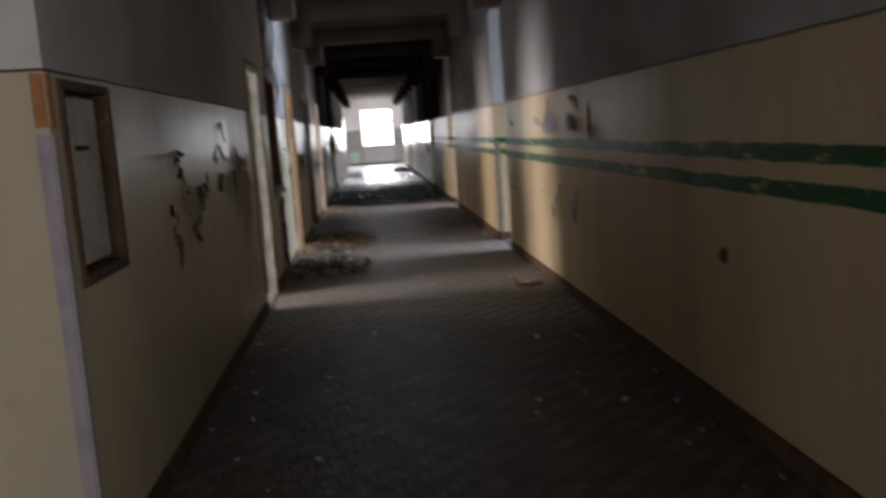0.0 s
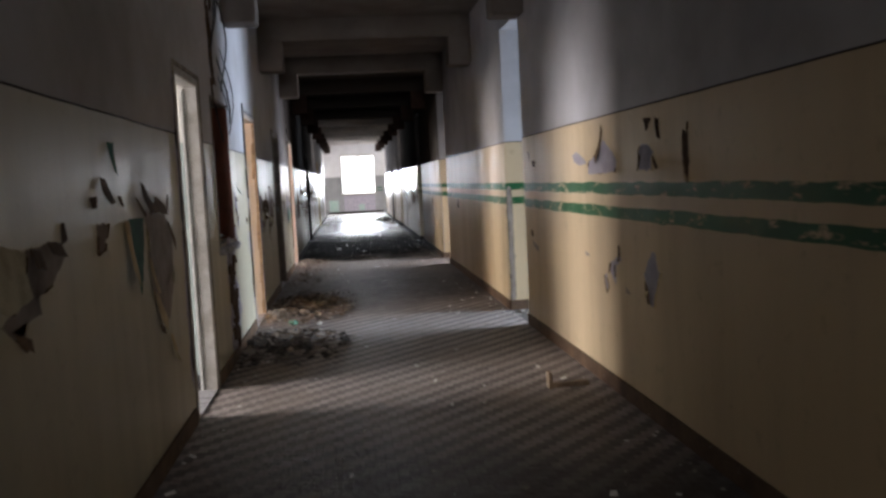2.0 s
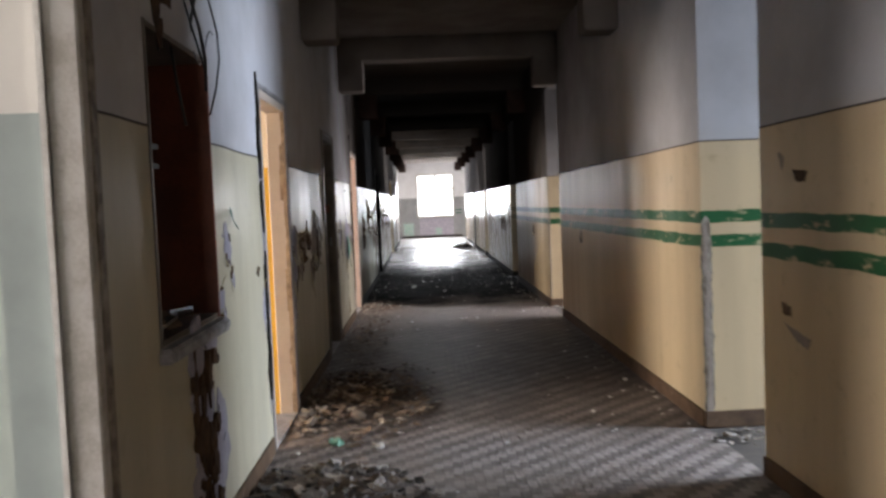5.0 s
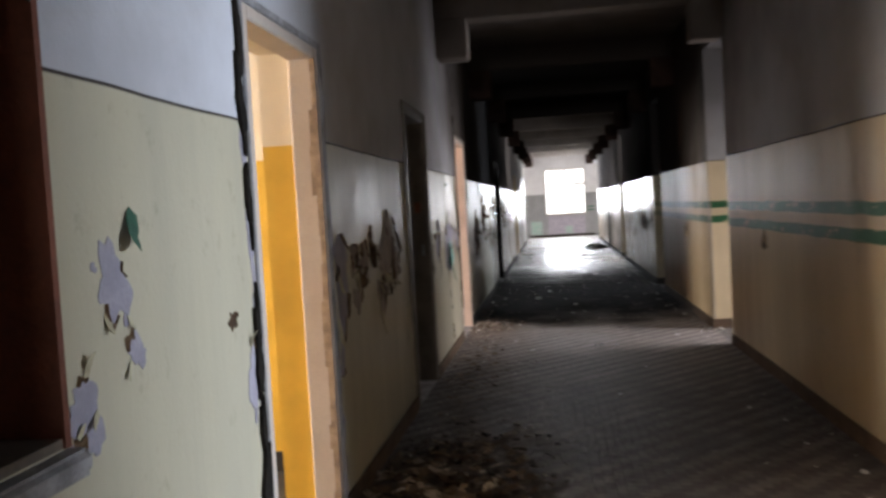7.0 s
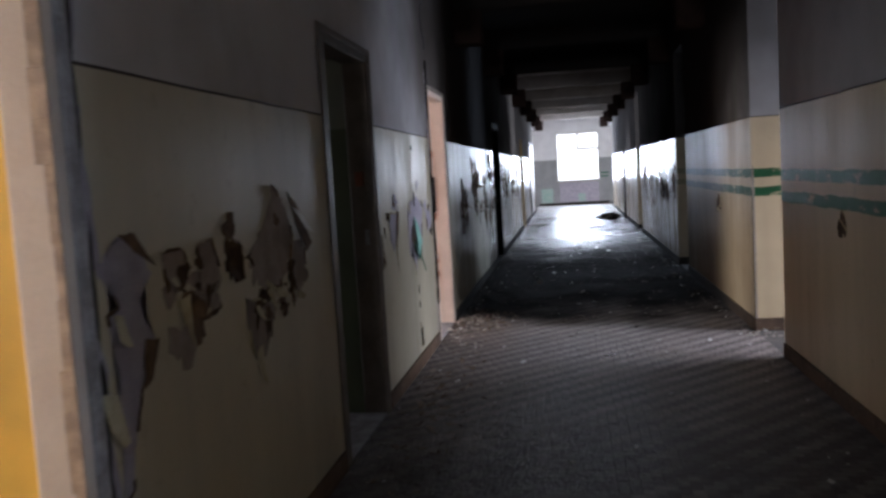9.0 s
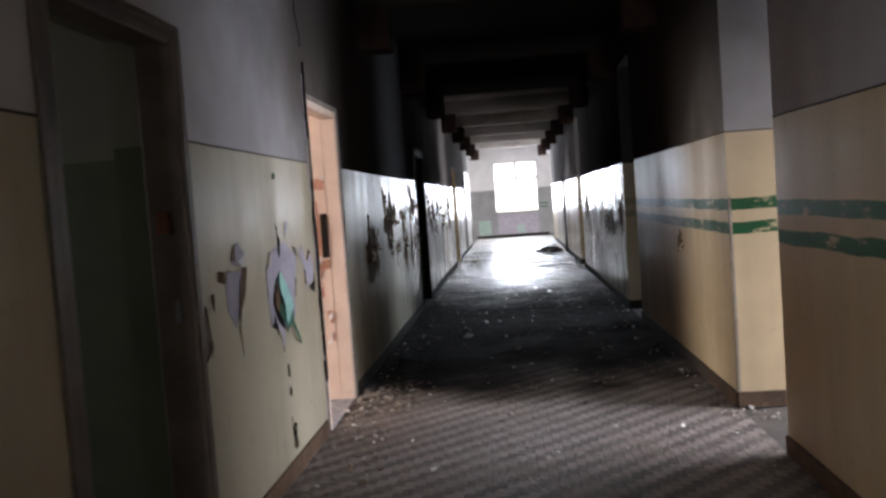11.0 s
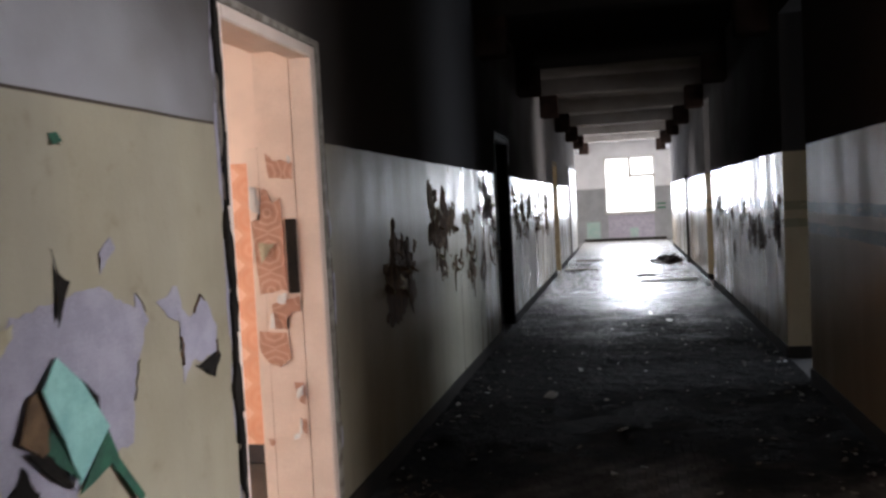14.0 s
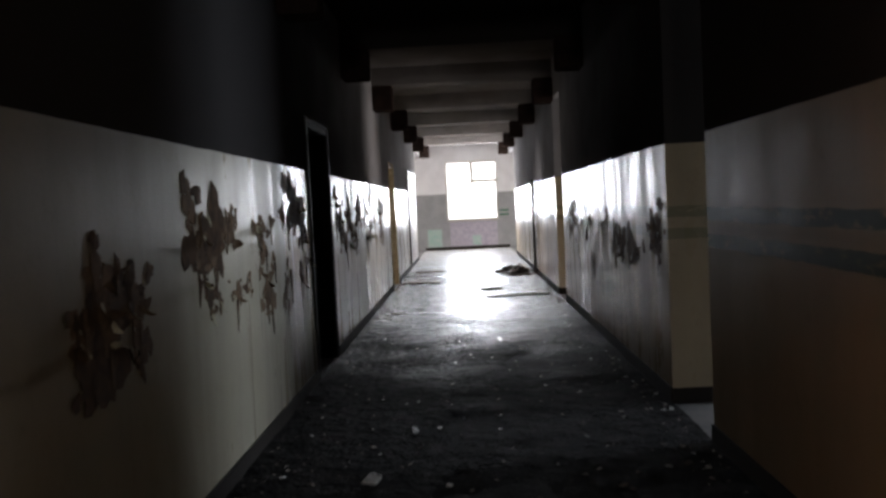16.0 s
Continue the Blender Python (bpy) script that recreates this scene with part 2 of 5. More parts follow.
M_BOARD = plain("faded_white_board", (0.6, 0.6, 0.58), (0.42, 0.41, 0.39), 0.6, 6.0, 0.2)
M_TEAL = plain("pale_green_plastic", (0.25, 0.5, 0.38), (0.18, 0.4, 0.3), 0.35, 10.0, 0.1)


def room_paint(name, low, up, paper=False):
    """Two-colour room paint: oil dado below DADO, limewash above; paper: dado of patterned wallpaper."""
    n = Nodes(name)
    x, y, z = n.xyz()
    v = n.noise(3.0, 5, 0.6)
    base = n.mix(n.ramp(v, 0.35, 0.7), low, tuple(c * 0.82 for c in low))
    if paper:
        per = 0.165
        u = n.math("SUBTRACT", n.math("FRACT", n.math("DIVIDE", x, per)), 0.5)
        w = n.math("SUBTRACT", n.math("FRACT", n.math("DIVIDE", n.math("ADD", z, 0.054), per)), 0.5)
        r = n.math("SQRT", n.math("ADD", n.math("MULTIPLY", u, u), n.math("MULTIPLY", w, w)))
        ring = n.math("MULTIPLY", n.ramp(r, 0.22, 0.3), n.ramp(r, 0.36, 0.45, 1.0, 0.0))
        core = n.ramp(r, 0.1, 0.16, 1.0, 0.0)
        base = n.mix(n.math("MULTIPLY", n.math("ADD", ring, core, clamp=True), n.ramp(n.noise(9.0, 4, 0.7), 0.3, 0.7, 0.12, 0.42)), base, (0.64, 0.24, 0.12))
        diamond = n.math("ADD", n.math("ABSOLUTE", u), n.math("ABSOLUTE", w))
        base = n.mix(n.math("MULTIPLY", n.ramp(diamond, 0.72, 0.8), 0.6), base, (0.84, 0.56, 0.42))
    top = n.mix(n.ramp(n.noise(2.0, 4), 0.35, 0.7), up, tuple(c * 0.85 for c in up))
    edge = n.math("MULTIPLY_ADD", n.noise(3.0, 2), 0.012, z)
    return n.done(n.mix(n.ramp(edge, DADO, DADO + 0.004), base, top), 0.6, n.noise(30.0, 4), 0.15, 0.004)


M_ROOM1 = room_paint("grey_green_room", (0.3, 0.35, 0.34), (0.66, 0.64, 0.6))
M_ROOM3 = room_paint("ochre_room", (0.74, 0.45, 0.05), (0.8, 0.72, 0.58))
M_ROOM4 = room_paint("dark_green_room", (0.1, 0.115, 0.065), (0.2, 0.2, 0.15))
M_ROOM5 = room_paint("orange_wallpaper_room", (0.74, 0.37, 0.23), (0.8, 0.64, 0.54), True)
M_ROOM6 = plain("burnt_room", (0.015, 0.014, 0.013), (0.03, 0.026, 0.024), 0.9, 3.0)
M_FRAME = plain("frame_white_paint", (0.62, 0.6, 0.55), (0.4, 0.36, 0.3), 0.5, 6.0)


# ---- building helpers ----
def box(bm, x0, x1, y0, y1, z0, z1):
    v = [bm.verts.new(p) for p in ((x0, y0, z0), (x1, y0, z0), (x1, y1, z0), (x0, y1, z0), (x0, y0, z1), (x1, y0, z1), (x1, y1, z1), (x0, y1, z1))]
    for f in ((0, 3, 2, 1), (4, 5, 6, 7), (0, 1, 5, 4), (1, 2, 6, 5), (2, 3, 7, 6), (3, 0, 4, 7)):
        bm.faces.new([v[i] for i in f])


def mesh_of(name, bm, material, smooth=False):
    me = bpy.data.meshes.new(name)
    bmesh.ops.recalc_face_normals(bm, faces=bm.faces)
    bm.to_mesh(me)
    bm.free()
    for m in material if isinstance(material, (list, tuple)) else [material]:
        me.materials.append(m)
    if smooth:
        me.shade_smooth()
    return me


def part(name, bm, material, parent=None, label="", smooth=False):
    ob = new(name, mesh_of(name, bm, material, smooth))
    ob.parent = parent
    return tagged(ob, label) if label else ob


def structure(name, bm, material, label, category):
    return tagged(part(name, bm, material), label, category, kind="structure")


def wall_y(bm, x0, x1, y0, y1, z0, z1, openings):
    """A wall along y, with openings (ya, yb, za, zb) right through it."""
    at = y0
    for a, b, za, zb in sorted(openings):
        box(bm, x0, x1, at, a, z0, z1)
        if za > z0:
            box(bm, x0, x1, a, b, z0, za)
        if zb < z1:
            box(bm, x0, x1, a, b, zb, z1)
        at = b
    if y1 - at > 0.01:
        box(bm, x0, x1, at, y1, z0, z1)


# ---- large structure ----
NICHE, RISER, CORNER = (2.92, 3.44, 0.975, 1.645), (8.57, 9.4, 0.92, 2.02), 2.82
bm = bmesh.new()
wall_y(bm, LX - WT, LX, CORNER, Y1, 0, H, [(a, b, 0, 2.06) for a, b in DOORS_L[:6]] + [(*DOORS_L[6], 0, 2.75), NICHE, RISER])
west = structure("wall_west", bm, M_LEFT, "peeling corridor wall, cream oil paint below limewash", "wall")
bm = bmesh.new()
# The opening before the start is added for the lobby fill lamp.
wall_y(bm, RX, RX + EWT, Y0, Y1, 0, H, [(a, b, 0, 2.75) for a, b in DOORS_R] + [(-1.5, -0.3, 0.95, 2.55)])
east = structure("wall_east", bm, M_RIGHT, "yellow oil-painted corridor wall with two green bands", "wall")
bm = bmesh.new()
box(bm, LEFT_X, LX - WT, CORNER, CORNER + 0.1, 0, H)
structure("wall_hall", bm, M_LEFT, "cream painted wall of the entrance hall", "wall")
bm = bmesh.new()
for a, b, c, d in ((LEFT_X, -0.62, 0, H), (0.9, RIGHT_X, 0, H), (-0.62, 0.9, 0, 0.85), (-0.62, 0.9, 2.6, H)):
    box(bm, a, b, Y1, Y1 + 0.35, c, d)
M_END = room_paint("end_wall_paint", (0.24, 0.245, 0.25), (0.62, 0.62, 0.63))
north = structure("wall_north", bm, M_END, "end wall of the corridor with a tall window", "wall")
# Unseen wall behind the start, with an opening added for the south fill lamp.
bm = bmesh.new()
for a, b, c, d in ((LEFT_X, -1.25, 0, H), (0.05, RX, 0, H), (-1.25, 0.05, 0, 0.95), (-1.25, 0.05, 2.55, H)):
    box(bm, a, b, Y0 - 0.2, Y0, c, d)
structure("wall_south", bm, M_LEFT, "painted wall closing the corridor and hall", "wall")
bm = bmesh.new()
box(bm, LEFT_X - 0.4, RIGHT_X + 0.4, Y0 - 0.2, Y1 + 0.35, -0.2, -0.008)
floor = structure("floor", bm, M_SLAB, "dirty dark screed floor slab under worn tiles", "floor")
bm = bmesh.new()
box(bm, LEFT_X - 0.4, RIGHT_X + 0.4, Y0 - 0.2, Y1 + 0.35, H, H + 0.2)
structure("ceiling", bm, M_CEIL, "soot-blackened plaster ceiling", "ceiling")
# The hall's opening in the west wall is added for its fill lamp.
for side, x0, x1, rooms in (("west", LEFT_X - 0.3, LEFT_X, ROOMS_L), ("east", RIGHT_X, RIGHT_X + 0.3, ROOMS_R)):
    bm = bmesh.new()
    wall_y(bm, x0, x1, Y0 - 0.2, Y1 + 0.35, 0, H, [(mid - 0.85, mid + 0.85, 0.65, 2.55) for a, b, mids, w, c in rooms for mid in mids] + ([(0.6, 2.0, 0.95, 2.55)] if side == "west" else []))
    structure("wall_outer_" + side, bm, M_ROOM, "limewashed outer wall with window openings", "wall")
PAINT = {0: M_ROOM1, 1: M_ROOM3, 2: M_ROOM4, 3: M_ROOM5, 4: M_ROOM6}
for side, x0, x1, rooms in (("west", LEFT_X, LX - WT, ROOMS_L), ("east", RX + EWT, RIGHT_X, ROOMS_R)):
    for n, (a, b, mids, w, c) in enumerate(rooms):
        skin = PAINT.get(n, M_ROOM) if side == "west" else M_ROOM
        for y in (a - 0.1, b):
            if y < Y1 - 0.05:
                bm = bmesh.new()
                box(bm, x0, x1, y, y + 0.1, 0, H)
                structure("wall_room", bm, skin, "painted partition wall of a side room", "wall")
        if side == "west" and n < 4:
            bm = bmesh.new()
            box(bm, x0, x1, b - 0.015, b - 0.001, 0, 0.1)
            structure("baseboard", bm, M_BLACK, "black painted skirting of a side room", "baseboard")

# ceiling beams on corbels every three metres
for k in range(-1, 14):
    y = 0.35 + 3.03 * k
    bm = bmesh.new()
    box(bm, LX, RX, y + 0.02, y + 0.28, 3.03, H)
    bmesh.ops.bevel(bm, geom=[e for e in bm.edges if abs(e.verts[0].co.z + e.verts[1].co.z - 6.06) < 0.01], offset=0.012, segments=2, affect="EDGES")
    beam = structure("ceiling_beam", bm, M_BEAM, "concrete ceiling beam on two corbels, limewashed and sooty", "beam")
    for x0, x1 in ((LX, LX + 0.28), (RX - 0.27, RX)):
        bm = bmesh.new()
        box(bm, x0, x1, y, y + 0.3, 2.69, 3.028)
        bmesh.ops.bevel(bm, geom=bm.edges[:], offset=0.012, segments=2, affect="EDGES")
        # corbels from the eighth beam on are dark red
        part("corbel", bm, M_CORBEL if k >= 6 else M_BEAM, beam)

# skirting boards between the openings
for x0, x1, spans, start in ((LX, LX + 0.014, DOORS_L, CORNER), (RX - 0.014, RX, DOORS_R, Y0)):
    at = start
    for a, b in [*spans, (Y1, Y1)]:
        if a - at > 0.2:
            bm = bmesh.new()
            box(bm, x0, x1, at, a - 0.06 if x0 < 0 else a, 0, 0.095)
            structure("baseboard", bm, M_BASE, "worn dark brown skirting board", "baseboard")
        at = b + 0.06 if x0 < 0 else b
for a, b in DOORS_R[:4]:
    bm = bmesh.new()
    box(bm, RX, RX + EWT, b - 0.014, b - 0.001, 0, 0.095)
    structure("baseboard", bm, M_BASE, "worn brown skirting in the opening", "baseboard")

# end window
win = tagged(new("window_1"), "tall bright end window with a white frame", "window", kind="structure")
for name, x0, x1, z0, z1 in (("window_frame", -0.62, -0.56, 0.85, 2.6), ("window_frame", 0.84, 0.9, 0.85, 2.6), ("window_frame", -0.56, 0.84, 0.85, 0.92),
                             ("window_frame", -0.56, 0.84, 2.54, 2.6), ("transom", 0.2, 0.84, 1.96, 2.06), ("mullion", 0.1, 0.2, 1.94, 2.54)):
    bm = bmesh.new()
    box(bm, x0, x1, Y1 + 0.12, Y1 + 0.17, z0, z1)
    part(name, bm, M_FRAME, win)
bm = bmesh.new()
box(bm, -0.7, 0.98, Y1 - 0.06, Y1 + 0.12, 0.815, 0.848)
part("window_sill", bm, M_SILL, win)
n = Nodes("bright_overcast_sky")
out = n.t.nodes["Material Output"]
glow = n.add("ShaderNodeEmission", {"Color": (0.96, 0.98, 1, 1), "Strength": 6.0})
n.t.links.new(glow.outputs[0], out.inputs[0])
bm = bmesh.new()
box(bm, -6, 6, Y1 + 3.0, Y1 + 3.05, -2, 7)
tagged(part("backdrop", bm, n.m), "bright overcast sky beyond the window", "sky", kind="structure")
for x0, x1, z0, z1, m, label in ((-0.55, 0.85, 0.1, 0.81, M_PLASTER, "grey spandrel below the window"), (-1.22, -0.8, 0.1, 0.62, M_PALET, ""), (0.1, 0.36, 0.12, 0.4, M_PALET, "")):
    bm = bmesh.new()
    box(bm, x0, x1, Y1 - 0.012 if m is not M_PLASTER else Y1 - 0.006, Y1, z0, z1)
    part("bare_patch", bm, m, north, label)

for z0 in (0.96, 1.085):
    bm = bmesh.new()
    box(bm, 0.93, RX, Y1 - 0.005, Y1 - 0.001, z0, z0 + 0.05)
    part("painted_band", bm, M_GREEN, north, "dark green painted band")
bm = bmesh.new()
box(bm, LX, RX, Y1 - 0.016, Y1, 0, 0.09)
structure("baseboard", bm, M_BASE, "worn dark brown skirting board", "baseboard")

# ---- closed door far along the west wall ----
far_door = tagged(new("door_2"), "closed pale door in a dark frame near the bright end", "door", kind="structure")
bm = bmesh.new()
box(bm, LX, LX + 0.012, 34.05, 36.85, 0.012, 2.04)
bmesh.ops.bevel(bm, geom=bm.edges[:], offset=0.004, segments=1, affect="EDGES")
part("door_leaf", bm, M_FRAME, far_door)
for y0, y1, z0, z1 in ((33.97, 34.05, 0, 2.12), (36.85, 36.93, 0, 2.12), (34.05, 36.85, 2.04, 2.12)):
    bm = bmesh.new()
    box(bm, LX, LX + 0.03, y0, y1, z0, z1)
    bmesh.ops.bevel(bm, geom=bm.edges[:], offset=0.006, segments=1, affect="EDGES")
    part("door_frame", bm, M_DARKF, far_door)

# ---- door frames ----
def door_frame(a, b, top, material, inner, label, edge=None, bead=False, near=0.05, deep=0.13):
    """Jambs and head set into the corridor face, with a plastered reveal behind them."""
    root = tagged(new("door_frame"), label, "door frame", kind="structure")
    for name, y0, y1, z0, z1 in (("jamb", a, a + 0.05, 0, top), ("jamb", b - 0.05, b, 0, top), ("head", a + 0.05, b - 0.05, top - 0.05, top)):
        bm = bmesh.new()
        box(bm, LX - deep, LX + 0.008, y0, y1, z0, z1)
        bmesh.ops.bevel(bm, geom=bm.edges[:], offset=0.006, segments=1, affect="EDGES")
        part(name, bm, material, root)
    for name, y0, y1, z0, z1 in (("architrave", a - near, a, 0, top + 0.03), ("architrave", b, b + 0.05, 0, top + 0.03), ("architrave", a, b, top, top + 0.03)):
        bm = bmesh.new()
        box(bm, LX, LX + 0.012, y0, y1, z0, z1)
        bmesh.ops.bevel(bm, geom=bm.edges[:], offset=0.004, segments=1, affect="EDGES")
        part(name, bm, edge or material, root)
    for name, y0, y1, z0, z1 in (("reveal", a, a + 0.012, 0, top), ("reveal", b - (0.05 if inner is material else 0.012), b, 0, top), ("reveal", a + 0.012, b - 0.012, top - 0.012, top)):
        bm = bmesh.new()
        box(bm, LX - WT - 0.004, LX - deep - 0.0003, y0, y1, z0, z1)
        part(name, bm, inner, root)
    bm = bmesh.new()
    box(bm, LX - WT, LX + 0.004, a + 0.05, b - 0.05, -0.006, 0.012)
    part("threshold", bm, M_SILL, root)
    if bead:
        # White strip painting in the bright line where the jamb edge catches light.
        bm = bmesh.new()
        box(bm, LX - deep - 0.018, LX - deep - 0.001, b - 0.058, b - 0.012, 0.012, top - 0.06)
        part("bead", bm, M_PAPER, root, "white strip for the jamb edge that catches light")
        bm = bmesh.new()
        box(bm, LX - WT, LX - deep - 0.02, b - 0.024, b - 0.013, 0.012, 0.11)
        part("skirting", bm, M_BLACK, root, "black skirting")
    return root


M_CHIP = plain("chipped_brown_edge", (0.3, 0.27, 0.22), (0.13, 0.1, 0.075), 0.7, 18.0, 0.5)
M_GREYF = plain("grey_frame_paint", (0.56, 0.54, 0.51), (0.38, 0.35, 0.31), 0.5, 7.0)
door_frame(*DOORS_L[0], 2.06, M_GREYF, M_ROOM1, "chipped grey-white door frame, door missing", M_CHIP, True, 0.01, 0.085)
M_JAMB = plain("dull_beige_frame", (0.58, 0.5, 0.43), (0.52, 0.44, 0.375), 0.55, 6.0)
ochre_frame = door_frame(*DOORS_L[1], 2.06, M_JAMB, M_ROOM3, "beige door frame open to an ochre room", M_SILL, False, 0.01, 0.11)
M_WORN = plain("worn_brown_varnish", (0.44, 0.32, 0.21), (0.22, 0.15, 0.1), 0.6, 16.0, 0.5)
rnd = random.Random(61)
z = 0.02
while z < 2.04:
    tall = min(rnd.uniform(0.05, 0.22), 2.05 - z)
    bm = bmesh.new()
    box(bm, LX - rnd.uniform(0.008, 0.036), LX + 0.0095, DOORS_L[1][1] - 0.0525, DOORS_L[1][1] - 0.045, z, z + tall)
    bmesh.ops.bevel(bm, geom=bm.edges[:], offset=0.0015, segments=1, affect="EDGES")
    part("bare_wood", bm, M_WORN, ochre_frame, "bare brown wood where the paint has chipped off")
    z += tall
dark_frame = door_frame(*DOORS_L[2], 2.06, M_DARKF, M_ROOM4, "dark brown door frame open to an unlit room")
for name, x0, x1, z0, z1, m, label in (("lock_block", LX - 0.09, LX - 0.045, 1.325, 1.405, M_RUST, "rust-red block of a lost lock"), ("strike_plate", LX - 0.055, LX - 0.032, 0.99, 1.075, M_STEEL, "dull steel strike plate")):
    bm = bmesh.new()
    box(bm, x0, x1, DOORS_L[2][1] - (0.075 if m is M_RUST else 0.054), DOORS_L[2][1] - 0.049, z0, z1)
    bmesh.ops.bevel(bm, geom=bm.edges[:], offset=0.002, segments=1, affect="EDGES")
    part(name, bm, m, dark_frame, label)
door_frame(*DOORS_L[3], 2.06, M_PINKF, M_PINKF, "beige door frame with torn wallpaper on its reveal", M_CHIP, False, 0.01, 0.095)
# The charred black also paints in the unlit dark of this opening.
door_frame(*DOORS_L[4], 2.06, M_CHAR_SHADE, M_ROOM6, "charred black door frame of a burnt room")
door_frame(*DOORS_L[5], 2.06, M_YELLOWF, M_YELLOWF, "pale yellow door frame near the bright end")

# ---- peeling paint ----
def blob(bm, x, out, y, z, w, h, rnd, thick, n=22, rag=0.3, taper=0.0):
    """An irregular plate against a wall face at x; out: +1 or -1, the side it faces."""
    ph = [rnd.uniform(0, 6.28) for _ in range(4)]
    rim = []
    for i in range(n):
        t = 6.2832 * i / n
        r = 1 + rag * (0.5 * math.sin(2 * t + ph[0]) + 0.45 * math.sin(3 * t + ph[1]) + 0.35 * math.sin(5 * t + ph[2]) + 0.5 * rnd.uniform(-1, 1))
        rim.append((y + 0.5 * w * r * math.cos(t) * (1 + taper * math.sin(t)), z + 0.5 * h * r * math.sin(t)))
    top = [bm.verts.new((x + out * thick, p, q)) for p, q in rim]
    low = [bm.verts.new((x - out * 0.002, p, q)) for p, q in rim]
    bm.faces.new(top)
    for i in range(n):
        bm.faces.new((top[i], top[i - 1], low[i - 1], low[i]))
    return rim


def flake(x, out, y, z, length, width, way, curl, rnd, mats, parent):
    """A curled tongue of paint, hinged on the wall at (y, z), reaching along the angle way and bending off the wall."""
    bm = bmesh.new()
    steps, rows = 6, []
    c, s = math.cos(way), math.sin(way)
    a, d, off = 0.1, 0.0, 0.0025
    for i in range(steps + 1):
        half = 0.5 * width * math.sin(math.pi * (0.22 + 0.76 * i / steps)) ** 0.8 * rnd.uniform(0.8, 1.1) + 0.001
        mid = rnd.uniform(-0.1, 0.1) * width
        rows.append([bm.verts.new((x + out * (off + k), y + c * d - s * e, z + s * d + c * e)) for k in (0.0, 0.0012) for e in (mid - half, mid + half)])
        d += length / steps * math.cos(a)
        off += length / steps * math.sin(a)
        a += curl / steps
    for p, q in zip(rows, rows[1:]):
        for i, j, k in ((2, 3, 0), (0, 1, 1)):
            f = bm.faces.new((p[i], p[j], q[j], q[i]))
            f.material_index = k
        bm.faces.new((p[0], p[2], q[2], q[0]))
        bm.faces.new((p[1], p[3], q[3], q[1]))
    bm.faces.new(rows[0])
    bm.faces.new(rows[-1])
    return part("paint_flake", bm, mats, parent)


def crust(bm, x, out, rim, y, z, first, count, size, rnd):
    """A lifted edge of paint along a stretch of a patch's rim, brown to paint in its shadow."""
    rows = []
    for k in range(count + 1):
        p, q = rim[(first + k) % len(rim)]
        d = Vector((p - y, q - z)).normalized()
        wide = size * (0.04 + rnd.uniform(0.05, 0.4) * math.sin(math.pi * k / count))
        rows.append([bm.verts.new((x + out * o, p + d.x * e, q + d.y * e)) for o, e in ((0.0015, wide), (0.004, 0.5 * wide), (0.009, -0.25 * wide), (0.0075, -0.25 * wide), (0.0005, 0.3 * wide))])
    for a, b in zip(rows, rows[1:]):
        for k in range(5):
            bm.faces.new((a[k], a[(k + 1) % 5], b[(k + 1) % 5], b[k]))
    bm.faces.new(rows[0])
    bm.faces.new(rows[-1])


def peel(parent, x, out, ya, yb, za, zb, seed, plaster=None, curls=6, mats=None, rag=0.35, size=0.06, taper=0.0):
    """One bare patch with curled paint round its rim."""
    rnd = random.Random(seed)
    ya, yb = sorted((ya, yb))
    bm = bmesh.new()
    y, z, w, h = (ya + yb) / 2, (za + zb) / 2, yb - ya, zb - za
    rim = blob(bm, x, out, y, z, w, h, rnd, 0.0022, 30, rag, taper)
    for _ in range(3):
        blob(bm, x, out, y + rnd.uniform(-0.6, 0.6) * w, z + rnd.uniform(-0.65, 0.65) * h, w * rnd.uniform(0.12, 0.3), h * rnd.uniform(0.1, 0.25), rnd, 0.0018 + rnd.random() * 0.0003, 11, 0.4)
    part("bare_plaster", bm, plaster or M_PLASTER, parent)
    bm = bmesh.new()
    for _ in range(1 + curls // 4):
        crust(bm, x, out, rim, y, z, rnd.randrange(30), rnd.randrange(3, 7), size, rnd)
    part("lifted_edge", bm, M_BROWN, parent)
    mats = mats or ([M_CREAM, M_BROWN] if parent is west else [M_YELLOWF, M_BROWN])
    for _ in range((curls + 1) // 2):
        p, q = rnd.choice(rim)
        way = math.atan2(q - z, p - y) + (math.pi if rnd.random() < 0.4 else 0) + rnd.uniform(-0.7, 0.7)
        flake(x, out, p, q, size * rnd.uniform(0.5, 1.2), size * rnd.uniform(0.2, 0.5), way, rnd.uniform(0.15, 0.9), rnd, mats, parent)


